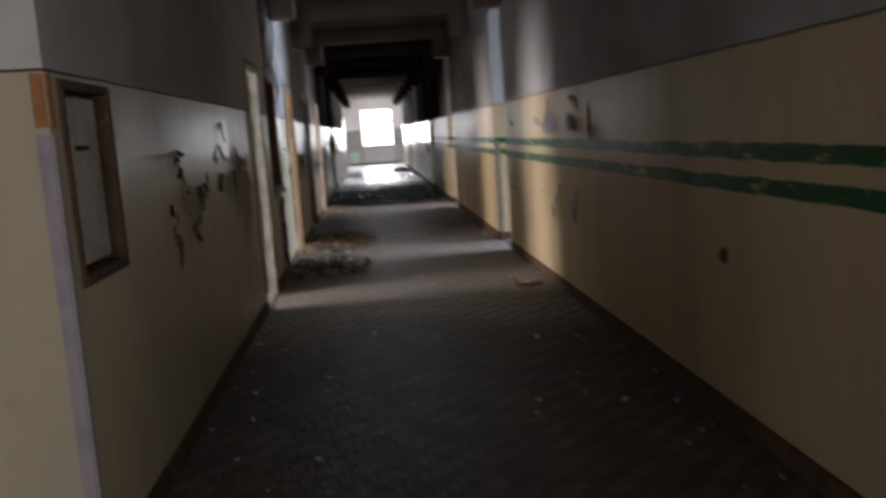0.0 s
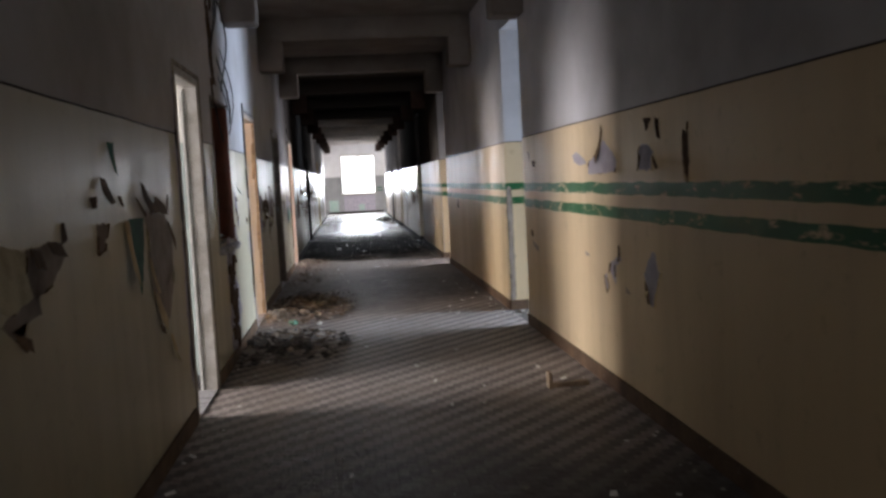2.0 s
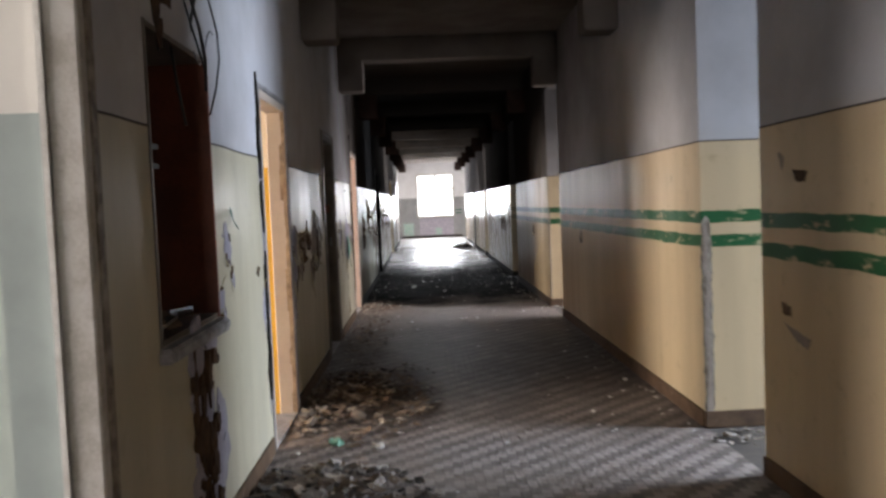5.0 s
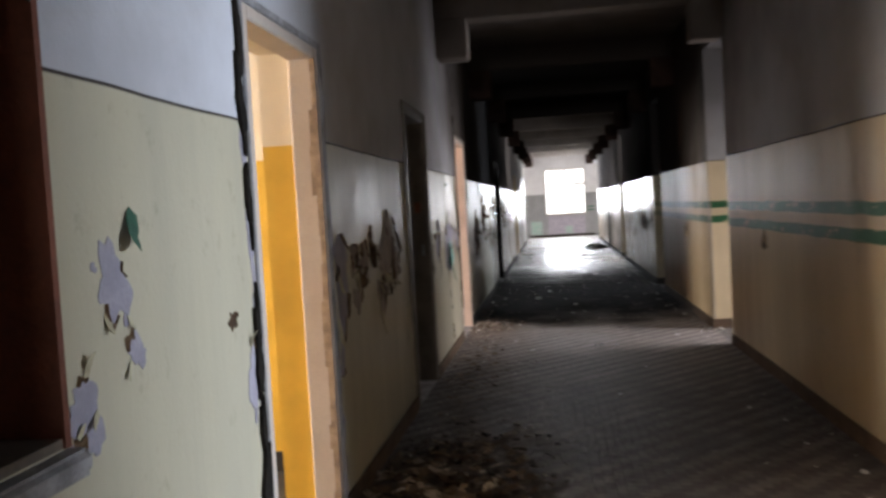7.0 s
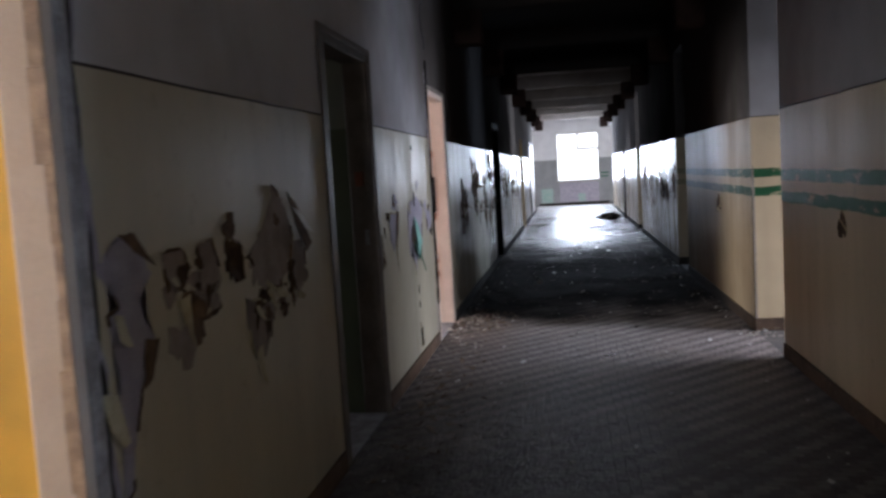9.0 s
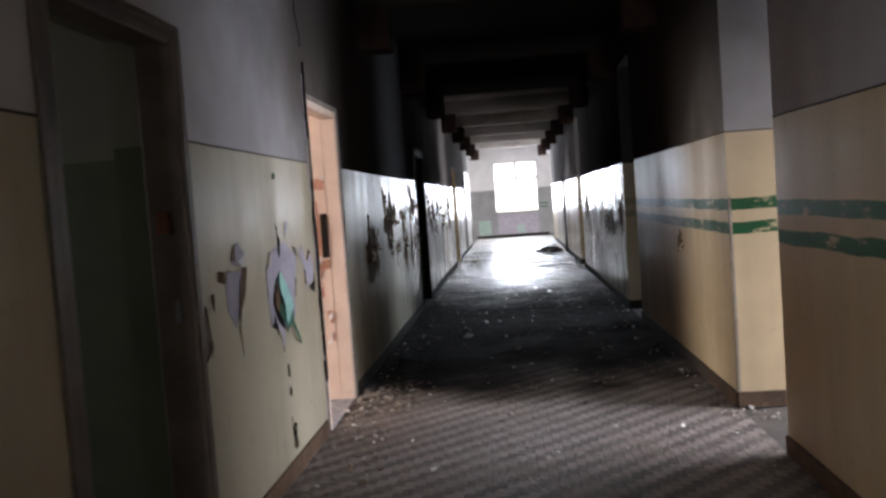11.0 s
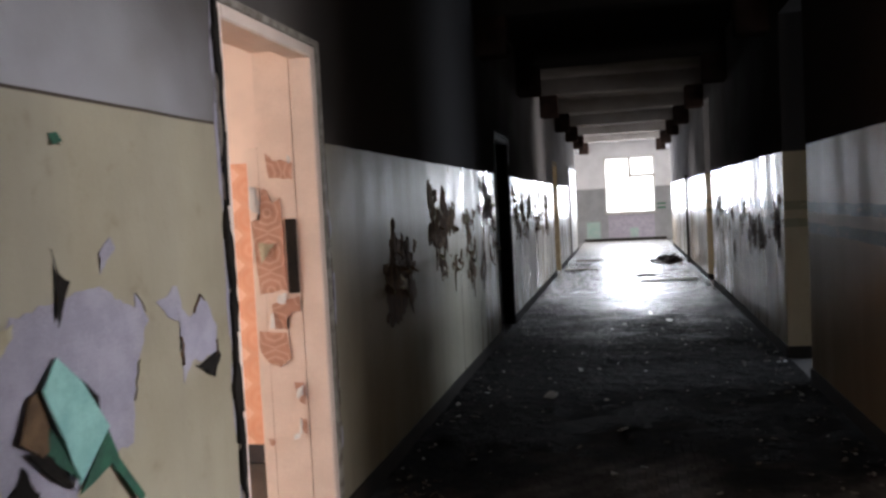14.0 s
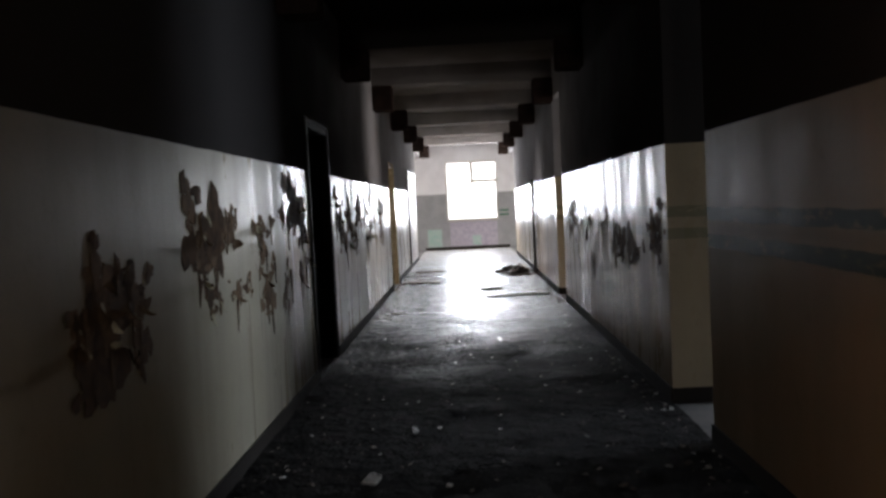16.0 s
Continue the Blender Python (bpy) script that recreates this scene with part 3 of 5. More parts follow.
def scorched(parent, x, out, ya, yb, za, zb, seed, count, curls):
    """Clusters of scorched, blistered spots with runs below them."""
    rnd = random.Random(seed)
    ya, yb = sorted((ya, yb))
    brown, pale, burnt = bmesh.new(), bmesh.new(), bmesh.new()
    for _ in range(max(3, count // 5)):
        cy, cz, spread = rnd.uniform(ya, yb), za + (zb - za) * rnd.betavariate(2, 1.7), rnd.uniform(0.4, 1.2)
        for k in range(rnd.randrange(5, 13)):
            py, pz = cy + rnd.gauss(0, 0.11) * spread, cz + rnd.gauss(0, 0.07) * spread
            w = rnd.uniform(0.03, 0.17) * spread
            bm = rnd.choice((brown, brown, burnt, pale) if yb < 17 else (brown, burnt, burnt))
            blob(bm, x, out, py, pz, w, w * rnd.uniform(0.4, 1.1), rnd, rnd.uniform(0.0012, 0.003), 18, 0.42)
            if rnd.random() < 0.2:
                long = rnd.uniform(0.06, 0.2)
                blob(rnd.choice((brown, burnt)), x, out, py + rnd.uniform(-0.03, 0.03), pz - 0.4 * long, rnd.uniform(0.02, 0.05), long, rnd, 0.003 + 0.001 * rnd.random(), 16, 0.55)
            if rnd.random() < 0.03 + 0.006 * curls:
                flake(x, out, py, pz, rnd.uniform(0.03, 0.08), rnd.uniform(0.02, 0.06), rnd.uniform(3.4, 6.0), rnd.uniform(0.6, 2.0), rnd, rnd.choice(([M_BROWN, M_CREAM], [M_CREAM, M_BROWN])), parent)
    part("scorched_plaster", brown, M_SCORCH, parent)
    part("charred_plaster", burnt, M_BROWN, parent)
    part("bare_plaster", pale, M_DUSTY, parent)


def sheet(parent, x, out, outline, seed, material, proud=0.0026, lift=0.0):
    """A ragged bare patch, or with lift a tongue of paint hanging by its top and standing off the wall below."""
    r2, ring = random.Random(seed), []
    area = sum(a[0] * b[1] - b[0] * a[1] for a, b in zip(outline, outline[1:] + outline[:1]))
    for (y0, z0), (y1, z1) in zip(outline, outline[1:] + outline[:1]):
        steps = max(2, round(math.hypot(y1 - y0, z1 - z0) / 0.022))
        rag = 0.0035 if lift else 0.006
        for k in range(steps):
            ring.append((y0 + (y1 - y0) * k / steps + r2.uniform(-rag, rag), z0 + (z1 - z0) * k / steps + r2.uniform(-rag, rag)))
    if not lift and len(ring) < 60:
        cy, cz = sum(p for p, q in ring) / len(ring), sum(q for p, q in ring) / len(ring)
        a, b, wave = r2.uniform(0, 6.28), r2.uniform(0, 6.28), max(3, len(ring) // 6)
        swell = [1 + 0.05 * math.sin(6.2832 * wave * i / len(ring) + a) * math.sin(6.2832 * 2 * i / len(ring) + b) + 0.03 * math.sin(6.2832 * (2 * wave + 1) * i / len(ring) + b) for i in range(len(ring))]
        ring = [(cy + (p - cy) * f, cz + (q - cz) * f) for (p, q), f in zip(ring, swell)]
    top = max(z for y, z in ring)
    span = top - min(z for y, z in ring)
    proud += 0.0004 * r2.random()
    bm = bmesh.new()
    front = [bm.verts.new((x + out * (proud + lift * ((top - z) / span) ** 1.5), y, z)) for y, z in ring]
    back = [bm.verts.new(v.co - Vector((out * 0.0018, 0, 0))) for v in front]
    bm.faces.new(front if area * out > 0 else front[::-1])
    bm.faces.new(back)
    for i in range(len(ring)):
        bm.faces.new((front[i], front[i - 1], back[i - 1], back[i]))
    bmesh.ops.triangulate(bm, faces=[f for f in bm.faces if len(f.verts) > 4])
    part("paint_tongue" if lift else "bare_plaster", bm, material, parent)
    if not lift and span > 0.12:
        bm = bmesh.new()
        y, z = sum(p for p, q in ring) / len(ring), sum(q for p, q in ring) / len(ring)
        for _ in range(4):
            crust(bm, x, out, ring, y, z, r2.randrange(len(ring)), r2.randrange(3, 6), 0.028, r2)
        part("lifted_edge", bm, r2.choice((M_BROWN, M_CREAM if parent is west else M_YELLOWF)), parent)


W, E_ = (west, LX, 1), (east, RX, -1)
sheet(*W, ((5.68, 1.41), (5.75, 1.40), (5.82, 1.31), (5.75, 1.30), (5.68, 1.35)), 481, M_BROWN, 0.004, 0.015)
sheet(*W, ((5.53, 1.33), (5.62, 1.33), (5.62, 1.29), (5.55, 1.29)), 482, M_SCORCH)
sheet(*W, ((5.59, 1.23), (5.74, 1.22), (5.67, 1.13), (5.57, 1.12)), 483, M_DUSTY)
sheet(*W, ((4.87, 1.19), (4.98, 1.19), (5.17, 1.19), (5.19, 1.14), (5.08, 1.07), (4.92, 1.04), (4.95, 0.99), (4.71, 0.97), (4.82, 0.89), (4.64, 1.00), (4.81, 1.03), (4.83, 1.10)), 484, M_DUSTY)
sheet(*W, ((4.59, 1.23), (4.85, 1.18), (4.83, 1.13), (4.84, 1.05), (4.65, 1.02), (4.52, 1.08)), 485, M_CREAM, 0.005, 0.02)
sheet(*W, ((5.04, 1.20), (5.17, 1.19), (5.18, 1.14), (5.07, 1.16)), 486, M_BROWN, 0.005, 0.015)
sheet(*W, ((4.89, 1.19), (4.97, 1.18), (4.98, 1.12), (4.90, 1.13)), 487, M_BROWN, 0.007, 0.015)
sheet(*W, ((4.71, 0.97), (4.83, 0.93), (4.82, 0.89), (4.76, 0.92)), 488, M_BROWN, 0.005, 0.015)
sheet(*W, ((5.18, 1.25), (5.22, 1.25), (5.24, 1.19), (5.19, 1.19)), 489, M_SCORCH)
sheet(*W, ((5.91, 1.33), (5.96, 1.33), (5.96, 1.29), (5.92, 1.29)), 501, M_BROWN, 0.004, 0.012)
sheet(*W, ((6.36, 1.04), (6.41, 1.02), (6.46, 0.86), (6.41, 0.86), (6.38, 0.95)), 502, M_YELLOWF, 0.007, 0.02)
sheet(*W, ((6.52, 0.70), (6.58, 0.67), (6.56, 0.64), (6.51, 0.66)), 503, M_BROWN, 0.004, 0.012)
sheet(*W, ((6.88, 1.33), (6.91, 1.32), (6.88, 1.24), (6.84, 1.26)), 504, M_SCORCH)
sheet(*W, ((6.20, 1.32), (6.25, 1.31), (6.34, 1.24), (6.30, 1.23), (6.25, 1.27)), 505, M_BROWN, 0.004, 0.015)
sheet(*W, ((6.71, 0.62), (6.76, 0.60), (6.76, 0.52), (6.71, 0.53)), 506, M_YELLOWF, 0.005, 0.02)
sheet(*W, ((15.39, 1.11), (15.47, 1.18), (15.60, 1.20), (15.78, 1.22), (15.84, 1.18), (15.92, 1.15), (15.93, 1.19), (15.98, 1.11), (15.91, 0.98), (15.87, 0.81), (15.79, 0.80), (15.65, 0.77), (15.62, 0.68), (15.58, 0.67), (15.55, 0.76), (15.46, 0.83), (15.40, 0.82), (15.39, 0.96)), 401, M_PLASTER)
sheet(*W, ((15.39, 1.11), (15.43, 1.16), (15.47, 1.17), (15.46, 1.14), (15.41, 1.11)), 402, M_CREAM, 0.005, 0.015)
sheet(*W, ((15.79, 1.30), (15.83, 1.33), (15.85, 1.30), (15.80, 1.26), (15.79, 1.25)), 403, M_PLASTER)
sheet(*W, ((16.03, 1.15), (16.14, 1.18), (16.16, 1.12), (16.21, 1.08), (16.26, 1.14), (16.31, 1.12), (16.36, 1.02), (16.35, 0.95), (16.20, 0.95), (16.15, 0.91), (16.14, 1.08), (16.08, 1.10)), 404, M_PLASTER)
sheet(*W, ((16.36, 0.96), (16.37, 0.94), (16.31, 0.89), (16.21, 0.94), (16.21, 0.94), (16.31, 0.91)), 405, M_CHAR_SHADE, 0.004, 0.01)
sheet(*W, ((15.61, 1.32), (15.63, 1.26), (15.66, 1.24), (15.62, 1.18), (15.60, 1.14), (15.61, 1.22), (15.62, 1.24)), 406, M_CHAR_SHADE, 0.004, 0.012)
sheet(*W, ((15.40, 0.82), (15.46, 0.84), (15.46, 0.87), (15.48, 0.86), (15.48, 0.83), (15.49, 0.82), (15.51, 0.80), (15.49, 0.76), (15.47, 0.80), (15.43, 0.81)), 407, M_CHAR_SHADE, 0.006, 0.008)
sheet(*W, ((15.63, 1.56), (15.67, 1.57), (15.67, 1.55), (15.63, 1.55)), 408, M_SCORCH)
sheet(*E_, ((7.67, 1.32), (7.65, 1.39), (7.45, 1.45), (7.33, 1.52), (7.17, 1.45), (7.07, 1.39), (7.10, 1.33), (7.38, 1.32)), 411, M_PLASTER)
sheet(*E_, ((8.05, 1.45), (7.96, 1.47), (7.76, 1.42), (7.69, 1.39), (7.84, 1.38), (7.99, 1.40)), 412, M_PLASTER)
sheet(*E_, ((7.36, 1.62), (7.32, 1.58), (7.37, 1.46), (7.43, 1.38), (7.46, 1.42), (7.38, 1.52)), 413, M_BROWN, 0.005, 0.02)
sheet(*E_, ((6.69, 1.33), (6.70, 1.43), (6.63, 1.47), (6.54, 1.46), (6.48, 1.41), (6.49, 1.33)), 414, M_PLASTER)
sheet(*E_, ((6.49, 1.41), (6.39, 1.34), (6.41, 1.33), (6.47, 1.36)), 415, M_BROWN, 0.005, 0.012)
sheet(*E_, ((6.70, 1.42), (6.66, 1.40), (6.68, 1.33), (6.69, 1.33)), 416, M_BROWN, 0.005, 0.012)
sheet(*E_, ((6.66, 0.77), (6.60, 0.86), (6.50, 0.91), (6.46, 0.81), (6.42, 0.80), (6.47, 0.72), (6.52, 0.61), (6.58, 0.62), (6.62, 0.69)), 417, M_PLASTER)
sheet(*E_, ((6.66, 0.75), (6.59, 0.69), (6.55, 0.63), (6.58, 0.62), (6.64, 0.68)), 418, M_BROWN, 0.005, 0.015)
sheet(*E_, ((6.65, 0.69), (6.60, 0.70), (6.59, 0.66), (6.63, 0.66)), 419, M_YELLOWF, 0.006, 0.02)
sheet(*E_, ((7.28, 0.76), (7.24, 0.79), (7.10, 0.83), (7.08, 0.89), (7.05, 0.81), (7.17, 0.77), (7.16, 0.66), (7.21, 0.68)), 420, M_PLASTER)
sheet(*E_, ((7.38, 0.69), (7.34, 0.71), (7.30, 0.62), (7.34, 0.59)), 421, M_PLASTER)
sheet(*E_, ((6.98, 0.67), (6.90, 0.63), (6.98, 0.63)), 422, M_DUSTY)
sheet(*E_, ((7.28, 0.77), (7.24, 0.78), (7.24, 0.72), (7.27, 0.72)), 423, M_BROWN, 0.004, 0.01)
sheet(*E_, ((7.09, 0.88), (7.07, 0.89), (7.05, 0.81), (7.09, 0.80)), 424, M_BROWN, 0.004, 0.01)
sheet(*E_, ((6.62, 1.60), (6.50, 1.59), (6.52, 1.57), (6.57, 1.53)), 425, M_SCORCH)
sheet(*E_, ((6.45, 1.59), (6.39, 1.58), (6.38, 1.48), (6.43, 1.49)), 426, M_SCORCH)
sheet(*E_, ((7.83, 0.81), (7.73, 0.80), (7.69, 0.78), (7.77, 0.78)), 427, M_DUSTY)
sheet(*E_, ((9.51, 1.54), (9.45, 1.51), (9.47, 1.45)), 428, M_DUSTY)
sheet(*E_, ((9.36, 1.46), (9.22, 1.44), (9.25, 1.40), (9.33, 1.40)), 429, M_SCORCH)
sheet(*E_, ((9.50, 0.87), (9.41, 0.85), (9.39, 0.81), (9.48, 0.81)), 430, M_BROWN)
sheet(*E_, ((9.47, 0.77), (9.20, 0.73), (9.25, 0.69), (9.38, 0.72)), 431, M_DUSTY)
sheet(*W, ((6.37, 1.23), (6.38, 1.26), (6.59, 1.24), (6.77, 1.22), (6.92, 1.11), (6.88, 0.86), (6.73, 0.70), (6.59, 0.71), (6.48, 0.79), (6.39, 1.00)), 441, M_DUSTY)
sheet(*W, ((6.32, 1.39), (6.37, 1.38), (6.43, 1.32), (6.59, 1.32), (6.74, 1.28), (6.77, 1.22), (6.59, 1.24), (6.41, 1.24), (6.32, 1.32)), 442, M_BROWN, 0.005, 0.02)
sheet(*W, ((6.37, 1.37), (6.44, 1.35), (6.47, 1.31), (6.41, 1.29)), 443, M_PAPER, 0.012, 0.02)
sheet(*W, ((6.05, 1.23), (6.32, 1.23), (6.27, 1.11), (6.14, 0.96), (6.06, 0.90), (6.07, 1.01), (6.06, 1.14)), 444, M_GREEN, 0.004, 0.03)
sheet(*W, ((5.98, 1.22), (6.05, 1.22), (6.07, 1.01), (6.06, 0.94), (6.02, 0.99), (5.99, 1.15)), 445, M_YELLOWF, 0.006, 0.03)
sheet(*W, ((6.40, 0.88), (6.49, 0.85), (6.59, 0.72), (6.53, 0.66), (6.47, 0.74)), 446, M_YELLOWF, 0.006, 0.025)
sheet(*W, ((6.75, 0.60), (6.84, 0.44), (6.72, 0.49)), 447, M_CREAM, 0.004, 0.02)
sheet(*W, ((6.77, 1.22), (6.86, 1.18), (6.97, 1.08), (6.93, 1.03), (6.88, 1.14)), 448, M_BROWN, 0.005, 0.012)
sheet(*W, ((5.81, 1.55), (5.90, 1.55), (5.88, 1.42), (5.85, 1.44), (5.82, 1.51)), 449, M_GREEN, 0.004, 0.015)
sheet(*W, ((11.47, 1.22), (11.53, 1.20), (11.61, 1.26), (11.71, 1.22), (11.76, 1.15), (11.69, 1.08), (11.76, 0.97), (11.65, 0.85), (11.58, 0.63), (11.54, 0.62), (11.56, 0.84), (11.55, 0.99), (11.53, 1.07), (11.58, 1.09)), 451, M_PLASTER)
sheet(*W, ((12.45, 1.12), (12.62, 1.22), (12.74, 1.36), (12.86, 1.28), (12.93, 1.18), (12.84, 1.02), (12.70, 0.98), (12.55, 1.00)), 452, M_DUSTY)
sheet(*W, ((12.90, 1.14), (13.05, 1.12), (13.08, 0.98), (12.95, 0.90), (12.88, 1.02)), 491, M_DUSTY)
sheet(*W, ((12.40, 0.98), (12.55, 0.95), (12.70, 0.92), (12.62, 0.82), (12.50, 0.72), (12.42, 0.80)), 492, M_DUSTY)
sheet(*W, ((12.30, 1.16), (12.38, 1.18), (12.40, 1.06), (12.32, 1.04)), 493, M_SCORCH)
sheet(*W, ((12.46, 0.78), (12.52, 0.80), (12.50, 0.66), (12.47, 0.68)), 494, M_CREAM, 0.005, 0.02)
sheet(*W, ((12.60, 0.98), (12.68, 0.99), (12.64, 0.90)), 495, M_CREAM, 0.006, 0.02)
sheet(*W, ((12.95, 1.27), (13.05, 1.23), (13.13, 1.15), (13.04, 1.18)), 453, M_PAPER, 0.008, 0.025)
sheet(*W, ((11.83, 1.19), (11.95, 1.20), (11.98, 1.10), (11.85, 1.06)), 454, M_DUSTY)
sheet(*W, ((12.05, 1.19), (12.15, 1.21), (12.21, 1.10), (12.10, 1.02)), 496, M_DUSTY)
sheet(*W, ((11.90, 1.05), (11.98, 1.06), (11.94, 0.92)), 497, M_CREAM, 0.005, 0.02)
sheet(*W, ((11.61, 1.26), (11.69, 1.26), (11.76, 1.17), (11.71, 1.19)), 455, M_BROWN, 0.005, 0.015)
sheet(*W, ((11.70, 0.98), (11.77, 0.97), (11.70, 0.88), (11.65, 0.86)), 456, M_BROWN, 0.005, 0.015)
sheet(*W, ((11.45, 0.90), (11.54, 0.88), (11.51, 0.85), (11.55, 0.76), (11.52, 0.75), (11.48, 0.81), (11.51, 0.87)), 457, M_CREAM, 0.005, 0.02)
sheet(*W, ((11.56, 1.07), (11.60, 1.06), (11.60, 0.98), (11.56, 1.00)), 458, M_CREAM, 0.006, 0.02)
sheet(*W, ((12.90, 1.33), (13.00, 1.28), (13.14, 1.11), (13.05, 1.08), (12.97, 1.19)), 459, M_BROWN, 0.005, 0.015)
sheet(*W, ((14.79, 1.14), (14.96, 1.14), (15.07, 1.14), (15.02, 1.03), (14.92, 0.93), (14.89, 0.89), (14.80, 0.97), (14.79, 1.06)), 461, M_PLASTER)
sheet(*W, ((15.03, 1.15), (15.09, 1.14), (15.03, 1.03), (14.95, 0.96), (14.91, 0.89), (14.89, 0.77), (14.88, 0.88), (14.92, 0.97), (14.97, 1.06)), 462, M_BROWN, 0.005, 0.02)
sheet(*W, ((14.88, 1.18), (14.94, 1.24), (14.99, 1.26), (15.06, 1.21), (15.05, 1.17), (14.97, 1.15)), 463, M_PLASTER)
sheet(*W, ((14.87, 1.19), (14.93, 1.25), (14.91, 1.18), (14.88, 1.18)), 464, M_BROWN, 0.005, 0.012)
sheet(*W, ((14.96, 1.18), (15.05, 1.19), (15.03, 1.15), (14.96, 1.15)), 465, M_PAPER, 0.006, 0.02)
sheet(*W, ((14.44, 0.95), (14.50, 0.97), (14.54, 1.03), (14.55, 0.96), (14.56, 0.87), (14.52, 0.83), (14.47, 0.80), (14.44, 0.83), (14.42, 0.89)), 466, M_DUSTY)
sheet(*W, ((14.53, 1.03), (14.55, 1.02), (14.56, 0.87), (14.53, 0.83), (14.54, 0.93)), 467, M_BROWN, 0.005, 0.015)
sheet(*W, ((14.61, 1.07), (14.65, 1.07), (14.64, 1.00), (14.63, 1.02)), 468, M_SCORCH)
sheet(*W, ((14.71, 1.15), (14.79, 1.15), (14.78, 1.09), (14.71, 1.11)), 469, M_SCORCH)
sheet(*W, ((15.64, 0.59), (15.66, 0.58), (15.67, 0.52), (15.64, 0.53)), 470, M_CHAR_SHADE, 0.003)
sheet(*W, ((15.64, 0.47), (15.68, 0.46), (15.68, 0.41), (15.64, 0.43)), 471, M_CHAR_SHADE, 0.003)
sheet(*W, ((15.63, 0.31), (15.66, 0.27), (15.72, 0.26), (15.70, 0.13), (15.65, 0.15), (15.68, 0.25), (15.64, 0.27)), 472, M_CHAR_SHADE, 0.003)
rnd = random.Random(5)
peel(*W, 9.55, 9.68, 1.14, 1.3, 10, None, 4, None, 0.35, 0.06)
peel(*W, 9.66, 9.73, 1.02, 1.11, 11, None, 2, None, 0.35, 0.05)
peel(*W, 9.41, 9.53, 0.88, 1.04, 12, None, 5, None, 0.3, 0.07)
flake(LX, 1, 9.72, 1.385, 0.12, 0.06, 4.2, 0.7, rnd, [M_GREEN, M_GREEN], west)
peel(*W, 10.27, 10.33, 1.02, 1.07, 13, M_SCORCH, 1, None, 0.3, 0.03)
peel(*W, 10.4, 10.46, 0.72, 0.95, 14, None, 3, None, 0.4, 0.05)
scorched(*W, 4.2, 5.25, 0.9, 1.35, 49, 7, 40)
scorched(*W, 11.75, 12.35, 0.85, 1.25, 47, 12, 50)
scorched(*W, 12.4, 13.2, 0.7, 1.35, 48, 14, 50)


def shard(corners, lift, mats):
    """A stiff folded piece of old paint standing off the wall; lift: metres off it at each corner."""
    bm = bmesh.new()
    top = [bm.verts.new((LX + o + 0.004, y, z)) for (y, z), o in zip(corners, lift)]
    low = [bm.verts.new((LX + o + 0.0015, y, z)) for (y, z), o in zip(corners, lift)]
    bm.faces.new(top)
    bm.faces.new(low[::-1])
    for i in range(len(top)):
        bm.faces.new((top[i], top[i - 1], low[i - 1], low[i]))
    bmesh.ops.triangulate(bm, faces=[f for f in bm.faces if len(f.verts) > 4])
    part("paint_shard", bm, mats, west)


shard(((15.49, 1.01), (15.53, 1.02), (15.57, 0.905), (15.53, 0.87), (15.445, 0.925)), (0.012, 0.008, 0.005, 0.01, 0.02), M_BROWN)
shard(((15.46, 0.9), (15.53, 0.88), (15.58, 0.85), (15.62, 0.77), (15.55, 0.815)), (0.012, 0.01, 0.008, 0.01, 0.012), M_CHAR_SHADE)
shard(((15.55, 0.93), (15.575, 0.9), (15.63, 0.79), (15.54, 0.87)), (0.01, 0.02, 0.02, 0.006), M_GREEN)
shard(((15.637, 1.04), (15.69, 1.0), (15.73, 0.96), (15.735, 0.9), (15.69, 0.92), (15.67, 0.96)), (0.004, 0.006, 0.01, 0.006, 0.004, 0.003), M_CHAR_SHADE)
shard(((15.587, 1.08), (15.658, 1.01), (15.734, 0.888), (15.632, 0.779), (15.57, 0.9), (15.518, 1.017)), (0.01, 0.02, 0.03, 0.016, 0.03, 0.024), M_TURQ)
shard(((15.734, 0.885), (15.79, 0.8), (15.7, 0.765), (15.632, 0.757)), (0.024, 0.012, 0.006, 0.014), M_GREEN)
shard(((15.775, 0.82), (15.88, 0.672), (15.86, 0.66), (15.755, 0.8)), (0.008, 0.02, 0.02, 0.008), M_GREEN)
shard(((15.627, 1.575), (15.655, 1.58), (15.672, 1.56), (15.64, 1.55)), (0.003, 0.003, 0.004, 0.004), M_GREEN)
scorched(*W, 18.2, 18.9, 0.72, 1.4, 40, 45, 18)
peel(*W, 18.3, 18.65, 0.72, 0.98, 41, M_SCORCH, 2)
scorched(*W, 19.3, 20.2, 0.8, 1.5, 42, 48, 18)
peel(*W, 19.6, 20.0, 1.05, 1.45, 43, M_SCORCH, 2)
scorched(*W, 20.3, 21.2, 0.75, 1.4, 44, 48, 16)
scorched(*W, 21.3, 22.3, 0.8, 1.55, 45, 65, 14)
scorched(*W, 23.6, 28.4, 0.75, 1.55, 46, 210, 22)
peel(*E_, 6.02, 6.1, 1.3, 1.5, 54, M_SCORCH, 2)
peel(*E_, 3.76, 3.84, 0.73, 0.79, 58, M_SCORCH, 3, None, 0.3, 0.035)
peel(*E_, 14.3, 14.4, 0.9, 1.05, 60, M_SCORCH, 2)
peel(*E_, 18.0, 18.2, 0.85, 1.0, 61, M_SCORCH, 4)
scorched(*E_, 21.5, 26.6, 0.7, 1.25, 62, 110, 10)
# broken plaster edge of the first side opening, and by the riser
def on_reveal(bm, x, y):
    """Turns plates made against x = 0 facing +x to lie on a reveal at y that faces -y, starting at x."""
    for v in bm.verts:
        v.co = Vector((x + v.co.y, y - v.co.x, v.co.z))


